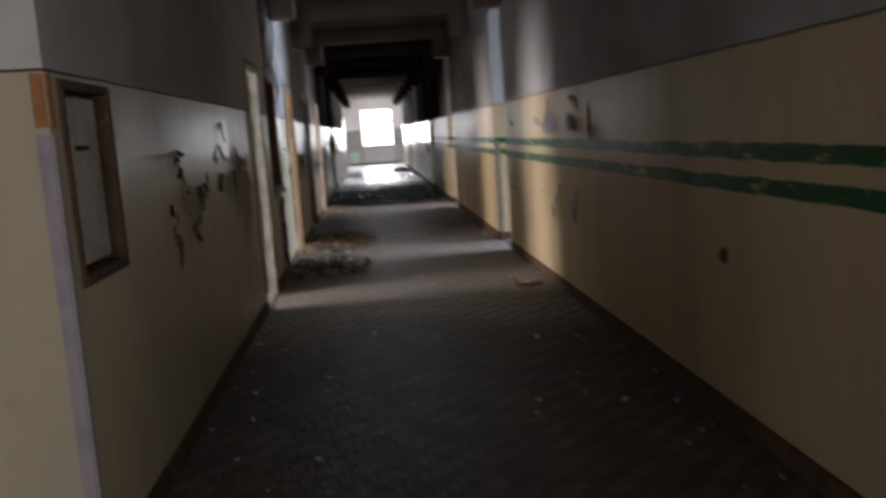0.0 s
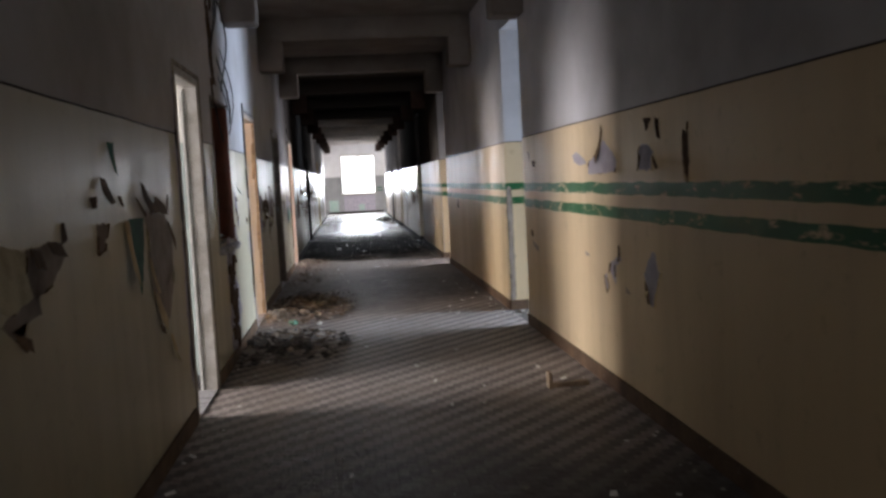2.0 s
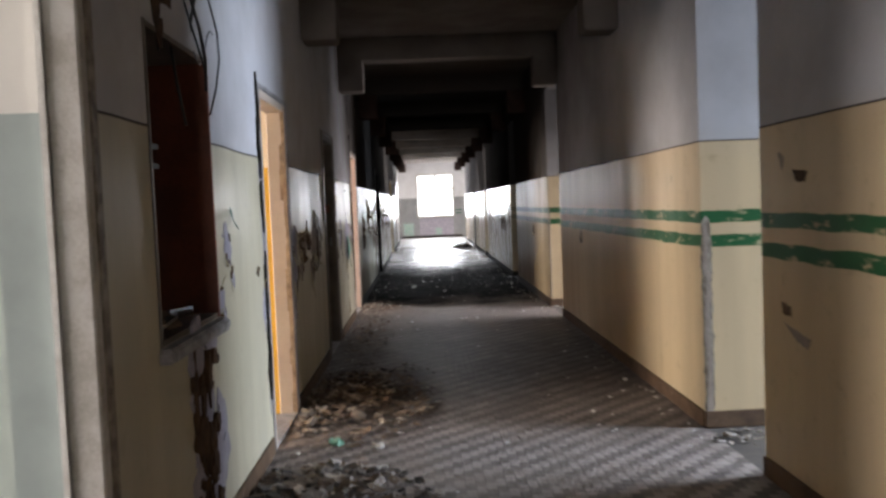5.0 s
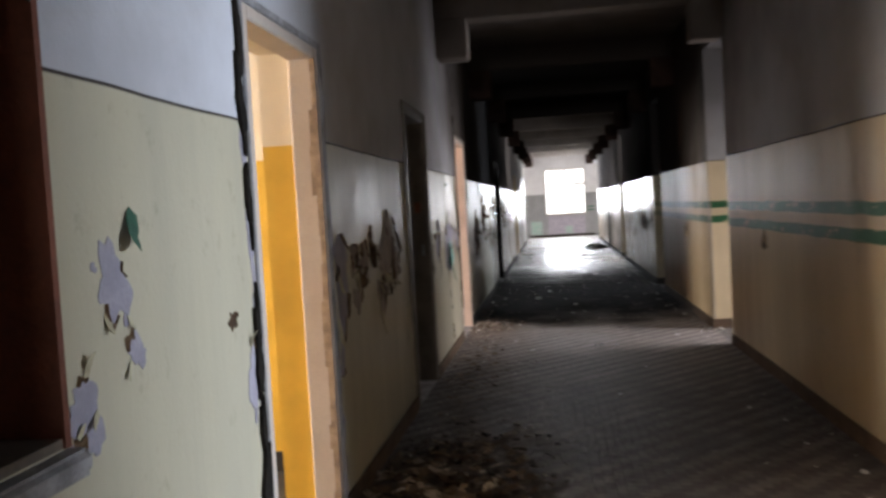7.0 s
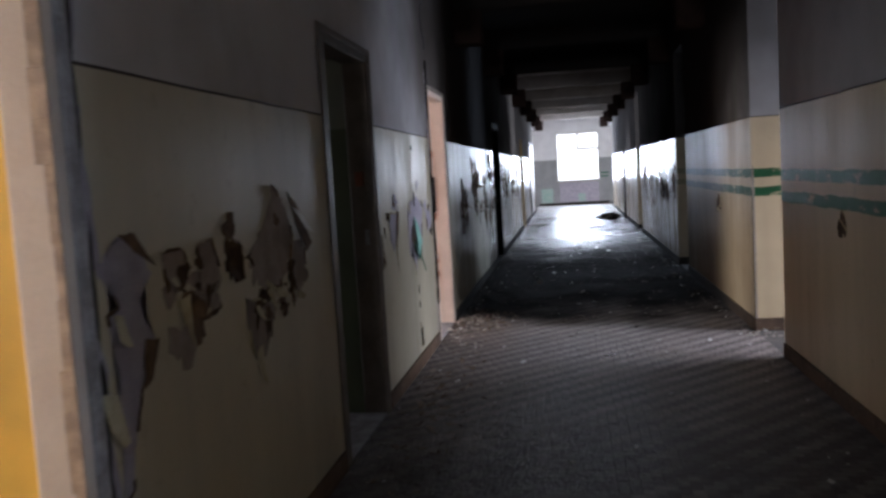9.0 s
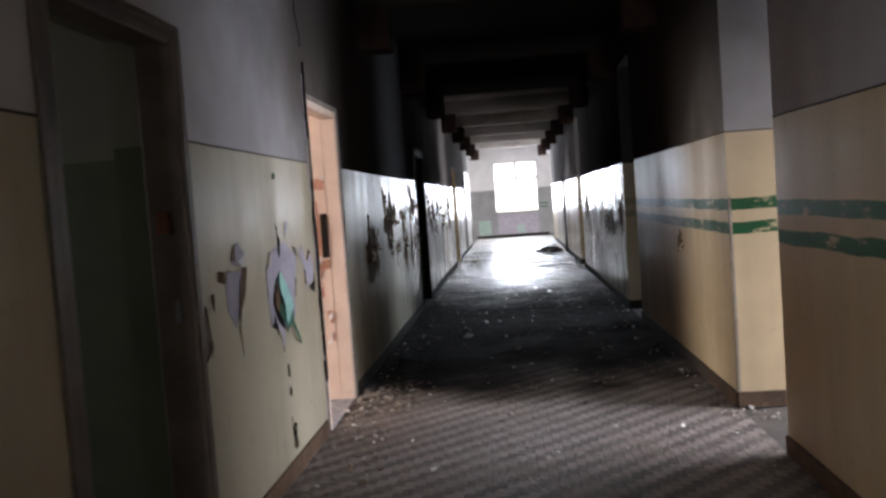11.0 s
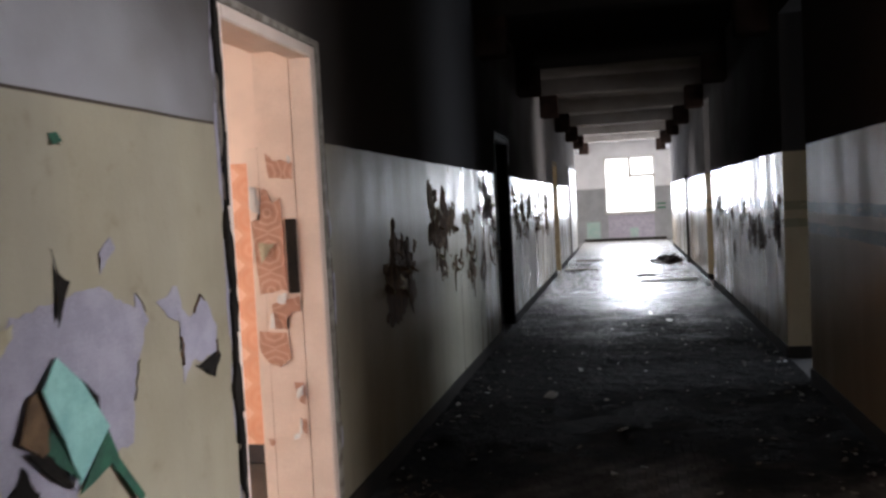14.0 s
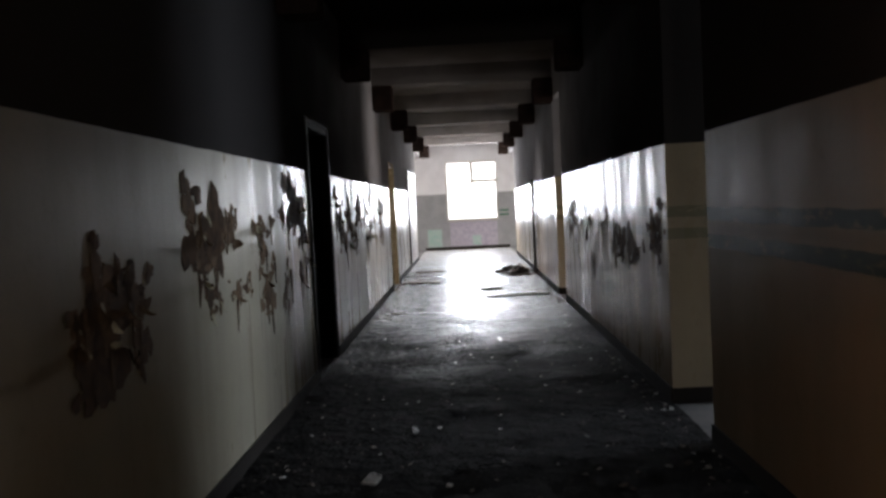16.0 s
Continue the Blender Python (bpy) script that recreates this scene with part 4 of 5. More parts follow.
for n, (seed, top, wide) in enumerate(((71, 1.17, 0.058), (72, 1.25, 0.018))):
    rnd2 = random.Random(seed)
    for name, share, m in (("broken_plaster", 1.0, M_CHIP), ("bare_plaster", 0.5, M_DUSTY)):
        bm = bmesh.new()
        z = 0.12
        while z < top:
            tall = rnd2.uniform(0.08, 0.2)
            blob(bm, 0, 1, wide * (0.5 if share == 1 else rnd2.uniform(0.3, 0.75)), z, wide * share * rnd2.uniform(0.9, 1.15), tall, rnd2, 0.002 + (0.002 if share < 1 else 0) + 0.0015 * rnd2.random(), 15, 0.18)
            z += tall * (0.4 if share == 1 else rnd2.uniform(0.5, 1.0))
        on_reveal(bm, RX, DOORS_R[n][1])
        part(name, bm, m, east)
bm = bmesh.new()
for k in range(26):
    blob(bm, LX, 1, rnd.uniform(8.95, 9.36), rnd.uniform(0.1, 0.86), rnd.uniform(0.08, 0.2), rnd.uniform(0.1, 0.3), rnd, 0.002 + 0.0004 * k, 13, 0.45)
part("bare_plaster", bm, M_PLASTER, west)
bm = bmesh.new()
for k in range(34):
    blob(bm, LX, 1, rnd.uniform(8.92, 9.22), rnd.uniform(0.1, 0.86), rnd.uniform(0.03, 0.1), rnd.uniform(0.04, 0.16), rnd, 0.013 + 0.0004 * k, 14, 0.45)
part("scorched_plaster", bm, M_SCORCH, west)

# ---- recessed cabinet near the start ----
ya, yb, za, zb = NICHE
cab = tagged(new("recessed_cabinet"), "recessed white metal cabinet in a brown wooden frame", "cabinet")
bm = bmesh.new()
box(bm, LX - 0.12, LX - 0.09, ya, yb, za, zb)
part("back_panel", bm, M_BOARD, cab)
for y0, y1, z0, z1 in ((ya, ya + 0.035, za, zb), (yb - 0.035, yb, za, zb), (ya + 0.035, yb - 0.035, za, za + 0.04), (ya + 0.035, yb - 0.035, zb - 0.03, zb)):
    bm = bmesh.new()
    box(bm, LX - 0.09, LX + 0.01, y0, y1, z0, z1)
    bmesh.ops.bevel(bm, geom=bm.edges[:], offset=0.005, segments=1, affect="EDGES")
    part("frame_board", bm, M_BASE, cab, "brown painted board")
bm = bmesh.new()
box(bm, LX - 0.088, LX - 0.035, ya + 0.05, yb - 0.055, za + 0.055, zb - 0.045)
bmesh.ops.bevel(bm, geom=bm.edges[:], offset=0.006, segments=1, affect="EDGES")
panel = part("metal_panel", bm, M_BOARD, cab)
bm = bmesh.new()
box(bm, LX - 0.035, LX - 0.012, ya + 0.2, ya + 0.28, 1.42, 1.435)
part("latch", bm, M_WIRE, panel, "small black latch")

# corner strip of the hall
trim = tagged(new("corner_trim"), "worn grey corner strip with a bare orange wood block", "trim", kind="structure")
bm = bmesh.new()
box(bm, LX - 0.05, LX + 0.006, CORNER - 0.006, CORNER + 0.04, 0.0, 1.48)
bmesh.ops.bevel(bm, geom=bm.edges[:], offset=0.008, segments=2, affect="EDGES")
part("strip", bm, M_PLASTER, trim)
M_ORANGE = plain("bare_orange_wood", (0.42, 0.2, 0.07), (0.28, 0.12, 0.04), 0.7, 12.0)
bm = bmesh.new()
box(bm, LX - 0.05, LX + 0.007, CORNER - 0.007, CORNER + 0.045, 1.482, 1.665)
bmesh.ops.bevel(bm, geom=bm.edges[:], offset=0.01, segments=2, affect="EDGES")
part("wood_block", bm, M_ORANGE, trim)

# ---- open riser cupboard with pipes and wires ----
ya, yb, za, zb = RISER
riser = tagged(new("riser_cupboard"), "open rust-red riser cupboard with pipes and torn wires", "cupboard")
for name, x0, x1, y0, y1, z0, z1, m in (("back_panel", -1.58, -1.56, ya, yb, za, zb, M_DARKSTEEL), ("side_panel", -1.56, LX + 0.006, yb - 0.02, yb, za, zb, M_RUST), ("side_panel", -1.56, LX + 0.006, ya, ya + 0.02, za, zb, M_DARKF),
                                        ("top_panel", -1.56, LX, ya + 0.02, yb - 0.02, zb - 0.02, zb, M_DARKF), ("shelf", -1.56, LX, ya + 0.02, yb - 0.02, za - 0.0, za + 0.02, M_DARKF)):
    bm = bmesh.new()
    box(bm, x0, x1, y0, y1, z0, z1)
    part(name, bm, m, riser)
bm = bmesh.new()
box(bm, LX - 0.2, LX + 0.05, ya - 0.02, yb + 0.01, za - 0.055, za - 0.002)
bmesh.ops.bevel(bm, geom=bm.edges[:], offset=0.012, segments=2, affect="EDGES")
for v in bm.verts:
    v.co += Vector((rnd.uniform(-0.006, 0.006), 0, rnd.uniform(-0.006, 0.006)))
part("sill", bm, M_SILL, riser, "chipped concrete sill")


def tube(points, radius, sides=8):
    """A round bar along points."""
    bm = bmesh.new()
    pts, rings = [Vector(p) for p in points], []
    for i, p in enumerate(pts):
        d = (pts[min(i + 1, len(pts) - 1)] - pts[max(i - 1, 0)]).normalized()
        u = d.orthogonal().normalized()
        v = d.cross(u)
        rings.append([bm.verts.new(p + radius * (math.cos(6.2832 * k / sides) * u + math.sin(6.2832 * k / sides) * v)) for k in range(sides)])
    for a, b in zip(rings, rings[1:]):
        best = min(range(sides), key=lambda k: (a[0].co - b[k].co).length)
        for k in range(sides):
            bm.faces.new((a[k], a[(k + 1) % sides], b[(k + 1 + best) % sides], b[(k + best) % sides]))
    bm.faces.new(rings[0])
    bm.faces.new(rings[-1])
    return bm


for yy, xx, r, m in ((8.8, -1.48, 0.028, M_BOARD), (8.92, -1.46, 0.02, M_CHAR_SHADE), (9.0, -1.5, 0.014, M_STEEL)):
    part("pipe", tube([(xx, yy, za + 0.02), (xx, yy, zb - 0.02)], r, 12), m, riser, smooth=True)
for zz, y1 in ((1.3, 8.95), (1.42, 9.0), (1.56, 9.3), (1.64, 9.3)):
    bm = bmesh.new()
    box(bm, -1.558, -1.49, 8.62, y1, zz, zz + 0.022)
    part("bracket", bm, M_DARKSTEEL, riser)
for k in range(9):
    bm = bmesh.new()
    bmesh.ops.create_cube(bm, size=1.0, matrix=pose(rnd.uniform(-1.5, -1.36), rnd.uniform(8.65, 9.3), za + 0.05, rnd.uniform(-20, 20), rnd.uniform(-20, 20), rnd.uniform(0, 180)) @ Matrix.Diagonal((rnd.uniform(0.05, 0.16), rnd.uniform(0.03, 0.06), rnd.uniform(0.01, 0.03), 1)))
    part("scrap", bm, rnd.choice([M_WOOD, M_PAPER, M_STEEL, M_DARKF]), riser)
for k in range(18):
    bm = bmesh.new()
    blob(bm, LX, 1, rnd.uniform(8.7, 8.9), 2.03 + k * 0.064, rnd.uniform(0.09, 0.18), rnd.uniform(0.1, 0.22), rnd, 0.002 + 0.0003 * k, 13, 0.4)
    part("chase", bm, M_SCORCH, riser)
for k, (yy, zz, end) in enumerate(((8.78, 3.1, 1.95), (8.86, 3.15, 1.7), (8.95, 3.0, 1.9), (9.1, 2.9, 1.85), (9.25, 2.8, 1.78), (9.02, 3.1, 2.0))):
    pts = [(LX + 0.02 + 0.05 * math.sin(0.6 * i + k), yy + 0.012 * i * (k % 3) + 0.03 * math.sin(0.9 * i + 2 * k), zz + (end - zz) * i / 9) for i in range(10)]
    part("wire", tube(pts, 0.007 if k % 2 else 0.0045, 6), M_WIRE, riser, smooth=True)
part("wire", tube([(LX + 0.03, 9.1 + 0.03 * i, 2.0 - 0.06 * math.sin(i * 0.5) + 0.008 * i) for i in range(12)], 0.004, 6), M_STEEL, riser, smooth=True)

# ---- ochre room: scuffs, rod ----
rod = tagged(new("wall_rod"), "black metal rod standing against the ochre wall", "rod")
part("bar", tube([(-2.1, 12.12, 0.0), (-2.1, 12.165, 0.62)], 0.02, 10), M_WIRE, rod, smooth=True)
part("hook", tube([(-2.1, 12.15, 0.53), (-2.14, 12.13, 0.54), (-2.15, 12.13, 0.52)], 0.009, 8), M_WIRE, rod)
ochre = [o for o in scene.objects if o.name.startswith("wall_room") and o.data.materials[0] is M_ROOM3][-1]
for x, z, w, h, m in ((-2.18, 0.84, 0.22, 0.05, M_PINKF), (-2.12, 1.12, 0.025, 0.025, M_CHAR_SHADE), (-2.6, 0.86, 0.06, 0.05, M_CHAR_SHADE), (-2.45, 0.83, 0.08, 0.04, M_PINKF)):
    bm = bmesh.new()
    ring = [bm.verts.new((x + w * math.cos(6.2832 * i / 12) * rnd.uniform(0.35, 0.55), 12.197, z + h * math.sin(6.2832 * i / 12) * rnd.uniform(0.35, 0.55))) for i in range(12)]
    bm.faces.new(ring)
    for f in bmesh.ops.extrude_face_region(bm, geom=bm.faces[:])["geom"]:
        if isinstance(f, bmesh.types.BMVert):
            f.co.y += 0.006
    part("scuff", bm, m, ochre)

# ---- broken plaster edges beside the doorways ----
# Ragged bare plaster, with raised black plates for the shade in the gap.
def jagged_edge(y, z0, z1, seed, pale_w=1.0, dark_w=1.0, apart=0.0, proud=0.0):
    r2 = random.Random(seed)
    pale, dark = bmesh.new(), bmesh.new()
    z = z0
    while z < z1:
        h = r2.uniform(0.06, 0.2)
        blob(pale, LX, 1, y - r2.uniform(0.0, 0.03), z, pale_w * r2.uniform(0.03, 0.08), h * 1.6, r2, 0.0021 + 0.0008 * r2.random(), 12, 0.4)
        if r2.random() < 0.75:
            blob(dark, LX, 1, y - apart - r2.uniform(-0.005, 0.015), z + 0.05, dark_w * r2.uniform(0.012, 0.035), h * 1.5, r2, proud + 0.0035 + 0.0008 * r2.random(), 10, 0.5)
        z += h
    part("bare_plaster", pale, M_PLASTER, west)
    part("dark_gap", dark, M_CHAR_SHADE, west)


jagged_edge(DOORS_L[1][0] - 0.03, 0.3, 2.0, 301, 0.45, 1.9, 0.02, 0.01)
jagged_edge(DOORS_L[3][0] + 0.005, 0.15, 2.1, 302, 0.3, 1.5, 0.0, 0.0105)
jagged_edge(DOORS_L[3][0] + 0.01, 0.2, 2.1, 306, 0.2, 1.2, 0.0, 0.0115)
jagged_edge(DOORS_L[0][0] - 0.02, 0.3, 2.0, 303)
jagged_edge(DOORS_L[3][1] + 0.07, 0.4, 1.7, 304)
jagged_edge(DOORS_L[1][1] + 0.07, 0.1, 2.0, 305)

wire = tagged(part("hanging_wire", tube([(LX + 0.012 + 0.01 * math.sin(i), 16.4 + 0.015 * math.sin(0.8 * i), 2.85 - 0.055 * i) for i in range(10)], 0.005, 6), M_WIRE, smooth=True), "short black wire hanging on the limewashed wall", "wire")

# ---- torn wallpaper on the beige reveal ----
def scrap_paint():
    """Browned wallpaper with nested diamonds."""
    n = Nodes("browned_wallpaper")
    x, y, z = n.xyz()
    u, w = [n.math("ABSOLUTE", n.math("SUBTRACT", n.math("FRACT", n.math("DIVIDE", n.math("ADD", v, shift), 0.165)), 0.5)) for v, shift in ((x, 1.61), (z, 0.026))]
    d = n.math("ADD", n.math("MAXIMUM", u, w), n.math("MULTIPLY", n.math("ADD", u, w), 0.55))
    base = n.mix(n.ramp(n.noise(14.0, 5, 0.65), 0.35, 0.7), (0.5, 0.27, 0.185), (0.4, 0.205, 0.135))
    for lo, hi in ((0.1, 0.2), (0.4, 0.5), (0.68, 0.76)):
        line = n.math("MULTIPLY", n.ramp(d, lo, lo + 0.03), n.ramp(d, hi, hi + 0.03, 1.0, 0.0))
        base = n.mix(n.math("MULTIPLY", line, 0.5), base, (0.66, 0.45, 0.34))
    return n.done(base, 0.75, n.noise(50.0, 4), 0.2, 0.003)


M_SCRAP = scrap_paint()
YR = DOORS_L[3][1] - 0.05
paper = tagged(new("torn_wallpaper"), "torn strips of orange wallpaper on a beige reveal", "wallpaper")
bm = bmesh.new()
box(bm, -1.606, -1.5545, YR - 0.001, YR + 0.12, 0.0, 1.655)
bmesh.ops.bevel(bm, geom=bm.edges[:], offset=0.0015, segments=1, affect="EDGES")
part("plaster_layer", bm, M_PINKF, paper, "thick beige plaster layer with a rounded edge")


def torn(name, outline, seed, proud, material, curl=0.0, label=""):
    """A ragged sheet on the reveal; outline in x and z; curl: how far its lower tip stands off."""
    r2, ring = random.Random(seed), []
    for (x0, z0), (x1, z1) in zip(outline, outline[1:] + outline[:1]):
        for k in range(5):
            ring.append((x0 + (x1 - x0) * k / 5 + r2.uniform(-0.004, 0.004), z0 + (z1 - z0) * k / 5 + r2.uniform(-0.005, 0.005)))
    top = max(z for x, z in ring)
    span = top - min(z for x, z in ring)
    bm = bmesh.new()
    front = [bm.verts.new((x, YR - proud - curl * ((top - z) / span) ** 2, z)) for x, z in ring]
    back = [bm.verts.new(v.co + Vector((0, 0.0015, 0))) for v in front]
    bm.faces.new(front)
    bm.faces.new(back[::-1])
    for i in range(len(ring)):
        bm.faces.new((front[i], front[i - 1], back[i - 1], back[i]))
    bmesh.ops.triangulate(bm, faces=[f for f in bm.faces if len(f.verts) > 4])
    return part(name, bm, material, paper, label)


SCRAPS = (((-1.519, 1.629), (-1.49, 1.6), (-1.402, 1.585), (-1.402, 1.51), (-1.51, 1.525)),
          ((-1.547, 1.48), (-1.525, 1.475), (-1.5, 1.41), (-1.462, 1.44), (-1.455, 1.05), (-1.58, 1.03), (-1.6, 1.344), (-1.56, 1.35)),
          ((-1.527, 0.99), (-1.402, 1.02), (-1.402, 0.96), (-1.466, 0.94), (-1.466, 0.88), (-1.53, 0.885)),
          ((-1.596, 0.876), (-1.47, 0.872), (-1.458, 0.76), (-1.5, 0.722), (-1.56, 0.735), (-1.596, 0.79)),
          ((-1.45, 0.658), (-1.402, 0.65), (-1.4, 0.56), (-1.43, 0.57)), ((-1.43, 0.499), (-1.402, 0.5), (-1.402, 0.43), (-1.42, 0.44)),
          ((-1.58, 0.41), (-1.55, 0.41), (-1.555, 0.38), (-1.58, 0.385)))
for k, outline in enumerate(SCRAPS):
    torn("paper_scrap", outline, 90 + k, 0.003 + 0.0004 * k, M_SCRAP)
CURLS = (((-1.604, 1.49), (-1.575, 1.49), (-1.56, 1.43), (-1.553, 1.37), (-1.6, 1.4)), ((-1.57, 1.25), (-1.5, 1.245), (-1.53, 1.21), (-1.555, 1.165)), ((-1.5, 1.02), (-1.46, 1.04), (-1.462, 0.99), (-1.5, 0.995)),
         ((-1.535, 0.95), (-1.522, 0.955), (-1.515, 0.89), (-1.535, 0.885)), ((-1.44, 0.62), (-1.405, 0.645), (-1.41, 0.6), (-1.435, 0.59)), ((-1.435, 0.5), (-1.425, 0.5), (-1.42, 0.44), (-1.432, 0.435)),
         ((-1.42, 1.615), (-1.405, 1.61), (-1.405, 1.58), (-1.415, 1.585)), ((-1.46, 0.43), (-1.43, 0.44), (-1.44, 0.42), (-1.455, 0.415)))
for k, outline in enumerate(CURLS):
    torn("curl", outline, 120 + k, 0.008, M_PAPER if k != 1 else M_CREAM, 0.016, "pale curled paper edge")
# Raised black block, painting the shade inside a lost hinge's recess.
bm = bmesh.new()
box(bm, -1.447, -1.4, YR - 0.009, YR + 0.001, 1.035, 1.348)
bmesh.ops.bevel(bm, geom=bm.edges[:], offset=0.003, segments=1, affect="EDGES")
part("hinge_recess", bm, M_CHAR_SHADE, paper, "black block for the shaded recess of a lost hinge")

# ---- pipes and far things ----
pipe = tagged(part("drain_pipe", tube([(RX - 0.04, 31.4, 0), (RX - 0.04, 31.4, 1.72)], 0.025, 12), M_DARKF, smooth=True), "dark vertical drain pipe beside the wall", "pipe")
for x, y, z, w, l, turn, m, label in ((0.6, 27.95, 0.012, 0.9, 0.14, 4, M_BOARD, "faded white plank lying on the floor"), (0.27, 28.95, 0.02, 0.3, 0.2, 20, M_ASH, "charred board on the floor"),
                                      (-0.88, 30.5, 0.02, 0.65, 0.3, -8, M_DARKF, "dark board lying by the wall"), (-0.84, 33.0, 0.02, 0.6, 0.5, 5, M_DARKF, "dark board lying by the wall")):
    bm = bmesh.new()
    bmesh.ops.create_cube(bm, size=1.0, matrix=Matrix.Diagonal((w, l, 0.024, 1)))
    bmesh.ops.bevel(bm, geom=bm.edges[:], offset=0.004, segments=1, affect="EDGES")
    ob = tagged(part("loose_board", bm, m), label, "board")
    ob.matrix_world = pose(x, y, z, 0, 0, turn)


# ---- rubble ----
def chunk(bm, x, y, z, size, rnd, flat=0.5):
    """One broken lump: a skewed, cut box."""
    m = pose(x, y, z + 0.4 * size * flat, rnd.uniform(-25, 25), rnd.uniform(-25, 25), rnd.uniform(0, 360)) @ Matrix.Diagonal((size * rnd.uniform(0.6, 1.3), size * rnd.uniform(0.4, 0.9), size * flat * rnd.uniform(0.5, 1.1), 1))
    c = [Vector((i, j, k)) * 0.5 for i in (-1, 1) for j in (-1, 1) for k in (-1, 1)]
    v = [bm.verts.new(m @ Vector([q * rnd.uniform(0.55, 1.1) for q in p])) for p in c]
    for f in ((0, 1, 3, 2), (4, 6, 7, 5), (0, 4, 5, 1), (2, 3, 7, 6), (0, 2, 6, 4), (1, 5, 7, 3)):
        bm.faces.new([v[i] for i in f])


def pile(name, x, y, rx, ry, height, count, seed, material, label, lo=0.015, hi=0.07):
    rnd = random.Random(seed)
    bm = bmesh.new()
    for _ in range(count):
        a, r = rnd.uniform(0, 6.2832), rnd.random() ** 0.7
        px, py = x + rx * r * math.cos(a), y + ry * r * math.sin(a)
        if px < LX + 0.02:
            px = 2 * (LX + 0.02) - px
        chunk(bm, px, py, max(0, height * (1 - r) * rnd.random()), (lo + (hi - lo) * rnd.random() ** 2.2) * (1.15 - 0.4 * r), rnd, rnd.choice((0.2, 0.3, 0.5)))
    return tagged(part(name, bm, material), label, "rubble", kind="stuff")


pile("rubble_pile", -0.98, 9.4, 0.62, 0.85, 0.06, 420, 1, M_ASH, "dark heap of broken plaster below the riser", 0.012, 0.12)
pile("rubble_pile", -0.85, 9.75, 0.5, 0.45, 0.03, 90, 2, M_RUBBLE, "pale plaster bits among the dark heap")
pile("rubble_pile", -1.12, 11.35, 0.2, 0.3, 0.05, 60, 3, M_RUBBLE, "pale plaster rubble by the ochre doorway")
pile("rubble_pile", -0.85, 12.0, 0.55, 1.2, 0.03, 330, 4, M_ASH, "thin spread of dirty flakes and plaster on the tiles", 0.015, 0.06)
pile("rubble_pile", -1.12, 17.2, 0.28, 0.5, 0.07, 150, 5, M_RUBBLE, "pale plaster heap by the papered doorway")
pile("rubble_pile", -1.1, 16.3, 0.25, 0.5, 0.02, 60, 6, M_RUBBLE, "plaster crumbs along the skirting", 0.01, 0.05)
pile("rubble_pile", 1.3, 10.35, 0.28, 0.2, 0.03, 90, 7, M_RUBBLE, "white plaster crumbs on the threshold", 0.01, 0.05)
pile("rubble_pile", 1.25, 16.4, 0.22, 0.16, 0.02, 40, 8, M_RUBBLE, "white plaster crumbs on the threshold", 0.01, 0.04)
pile("rubble_pile", 0.8, 31.9, 0.4, 0.9, 0.16, 160, 9, M_ASH, "grey heap of debris near the far end", 0.04, 0.14)
M_LEAFY = rubble_paint("fallen_paint", (0.12, 0.08, 0.054), (0.25, 0.185, 0.135), (0.5, 0.44, 0.37))


def fallen_flakes(x, y, rx, ry, count, seed, label, scale=1.0):
    """Bent scales of paint and paper lying loosely over one another."""
    rnd = random.Random(seed)
    bm = bmesh.new()
    for _ in range(count):
        r, a = rnd.random() ** 0.6, rnd.uniform(0, 6.2832)
        px, py = max(LX + 0.06, x + rx * r * math.cos(a)), y + ry * r * math.sin(a)
        size = scale * rnd.uniform(0.03, 0.13) * (1.1 - 0.5 * r)
        m = pose(px, py, 0.012 + rnd.uniform(0, 0.05) * (1 - r), rnd.uniform(-22, 22), rnd.uniform(-22, 22), rnd.uniform(0, 360))
        bend, wide = rnd.uniform(-0.5, 0.9), rnd.uniform(0.3, 0.8)
        rows = []
        for i in range(4):
            u = i / 3 - 0.5
            half = wide * size * (0.5 - 0.7 * u * u) * rnd.uniform(0.7, 1.15)
            rows.append([bm.verts.new(m @ Vector((u * size, e, bend * size * u * u + k))) for k in (0.0, 0.0025) for e in (-half, half * rnd.uniform(0.7, 1.2))])
        for p, q in zip(rows, rows[1:]):
            for i, j in ((0, 1), (1, 3), (3, 2), (2, 0)):
                bm.faces.new((p[i], p[j], q[j], q[i]))
        for p in (rows[0], rows[-1]):
            bm.faces.new((p[0], p[1], p[3], p[2]))
    return tagged(part("fallen_flakes", bm, M_LEAFY), label, "debris", kind="stuff")


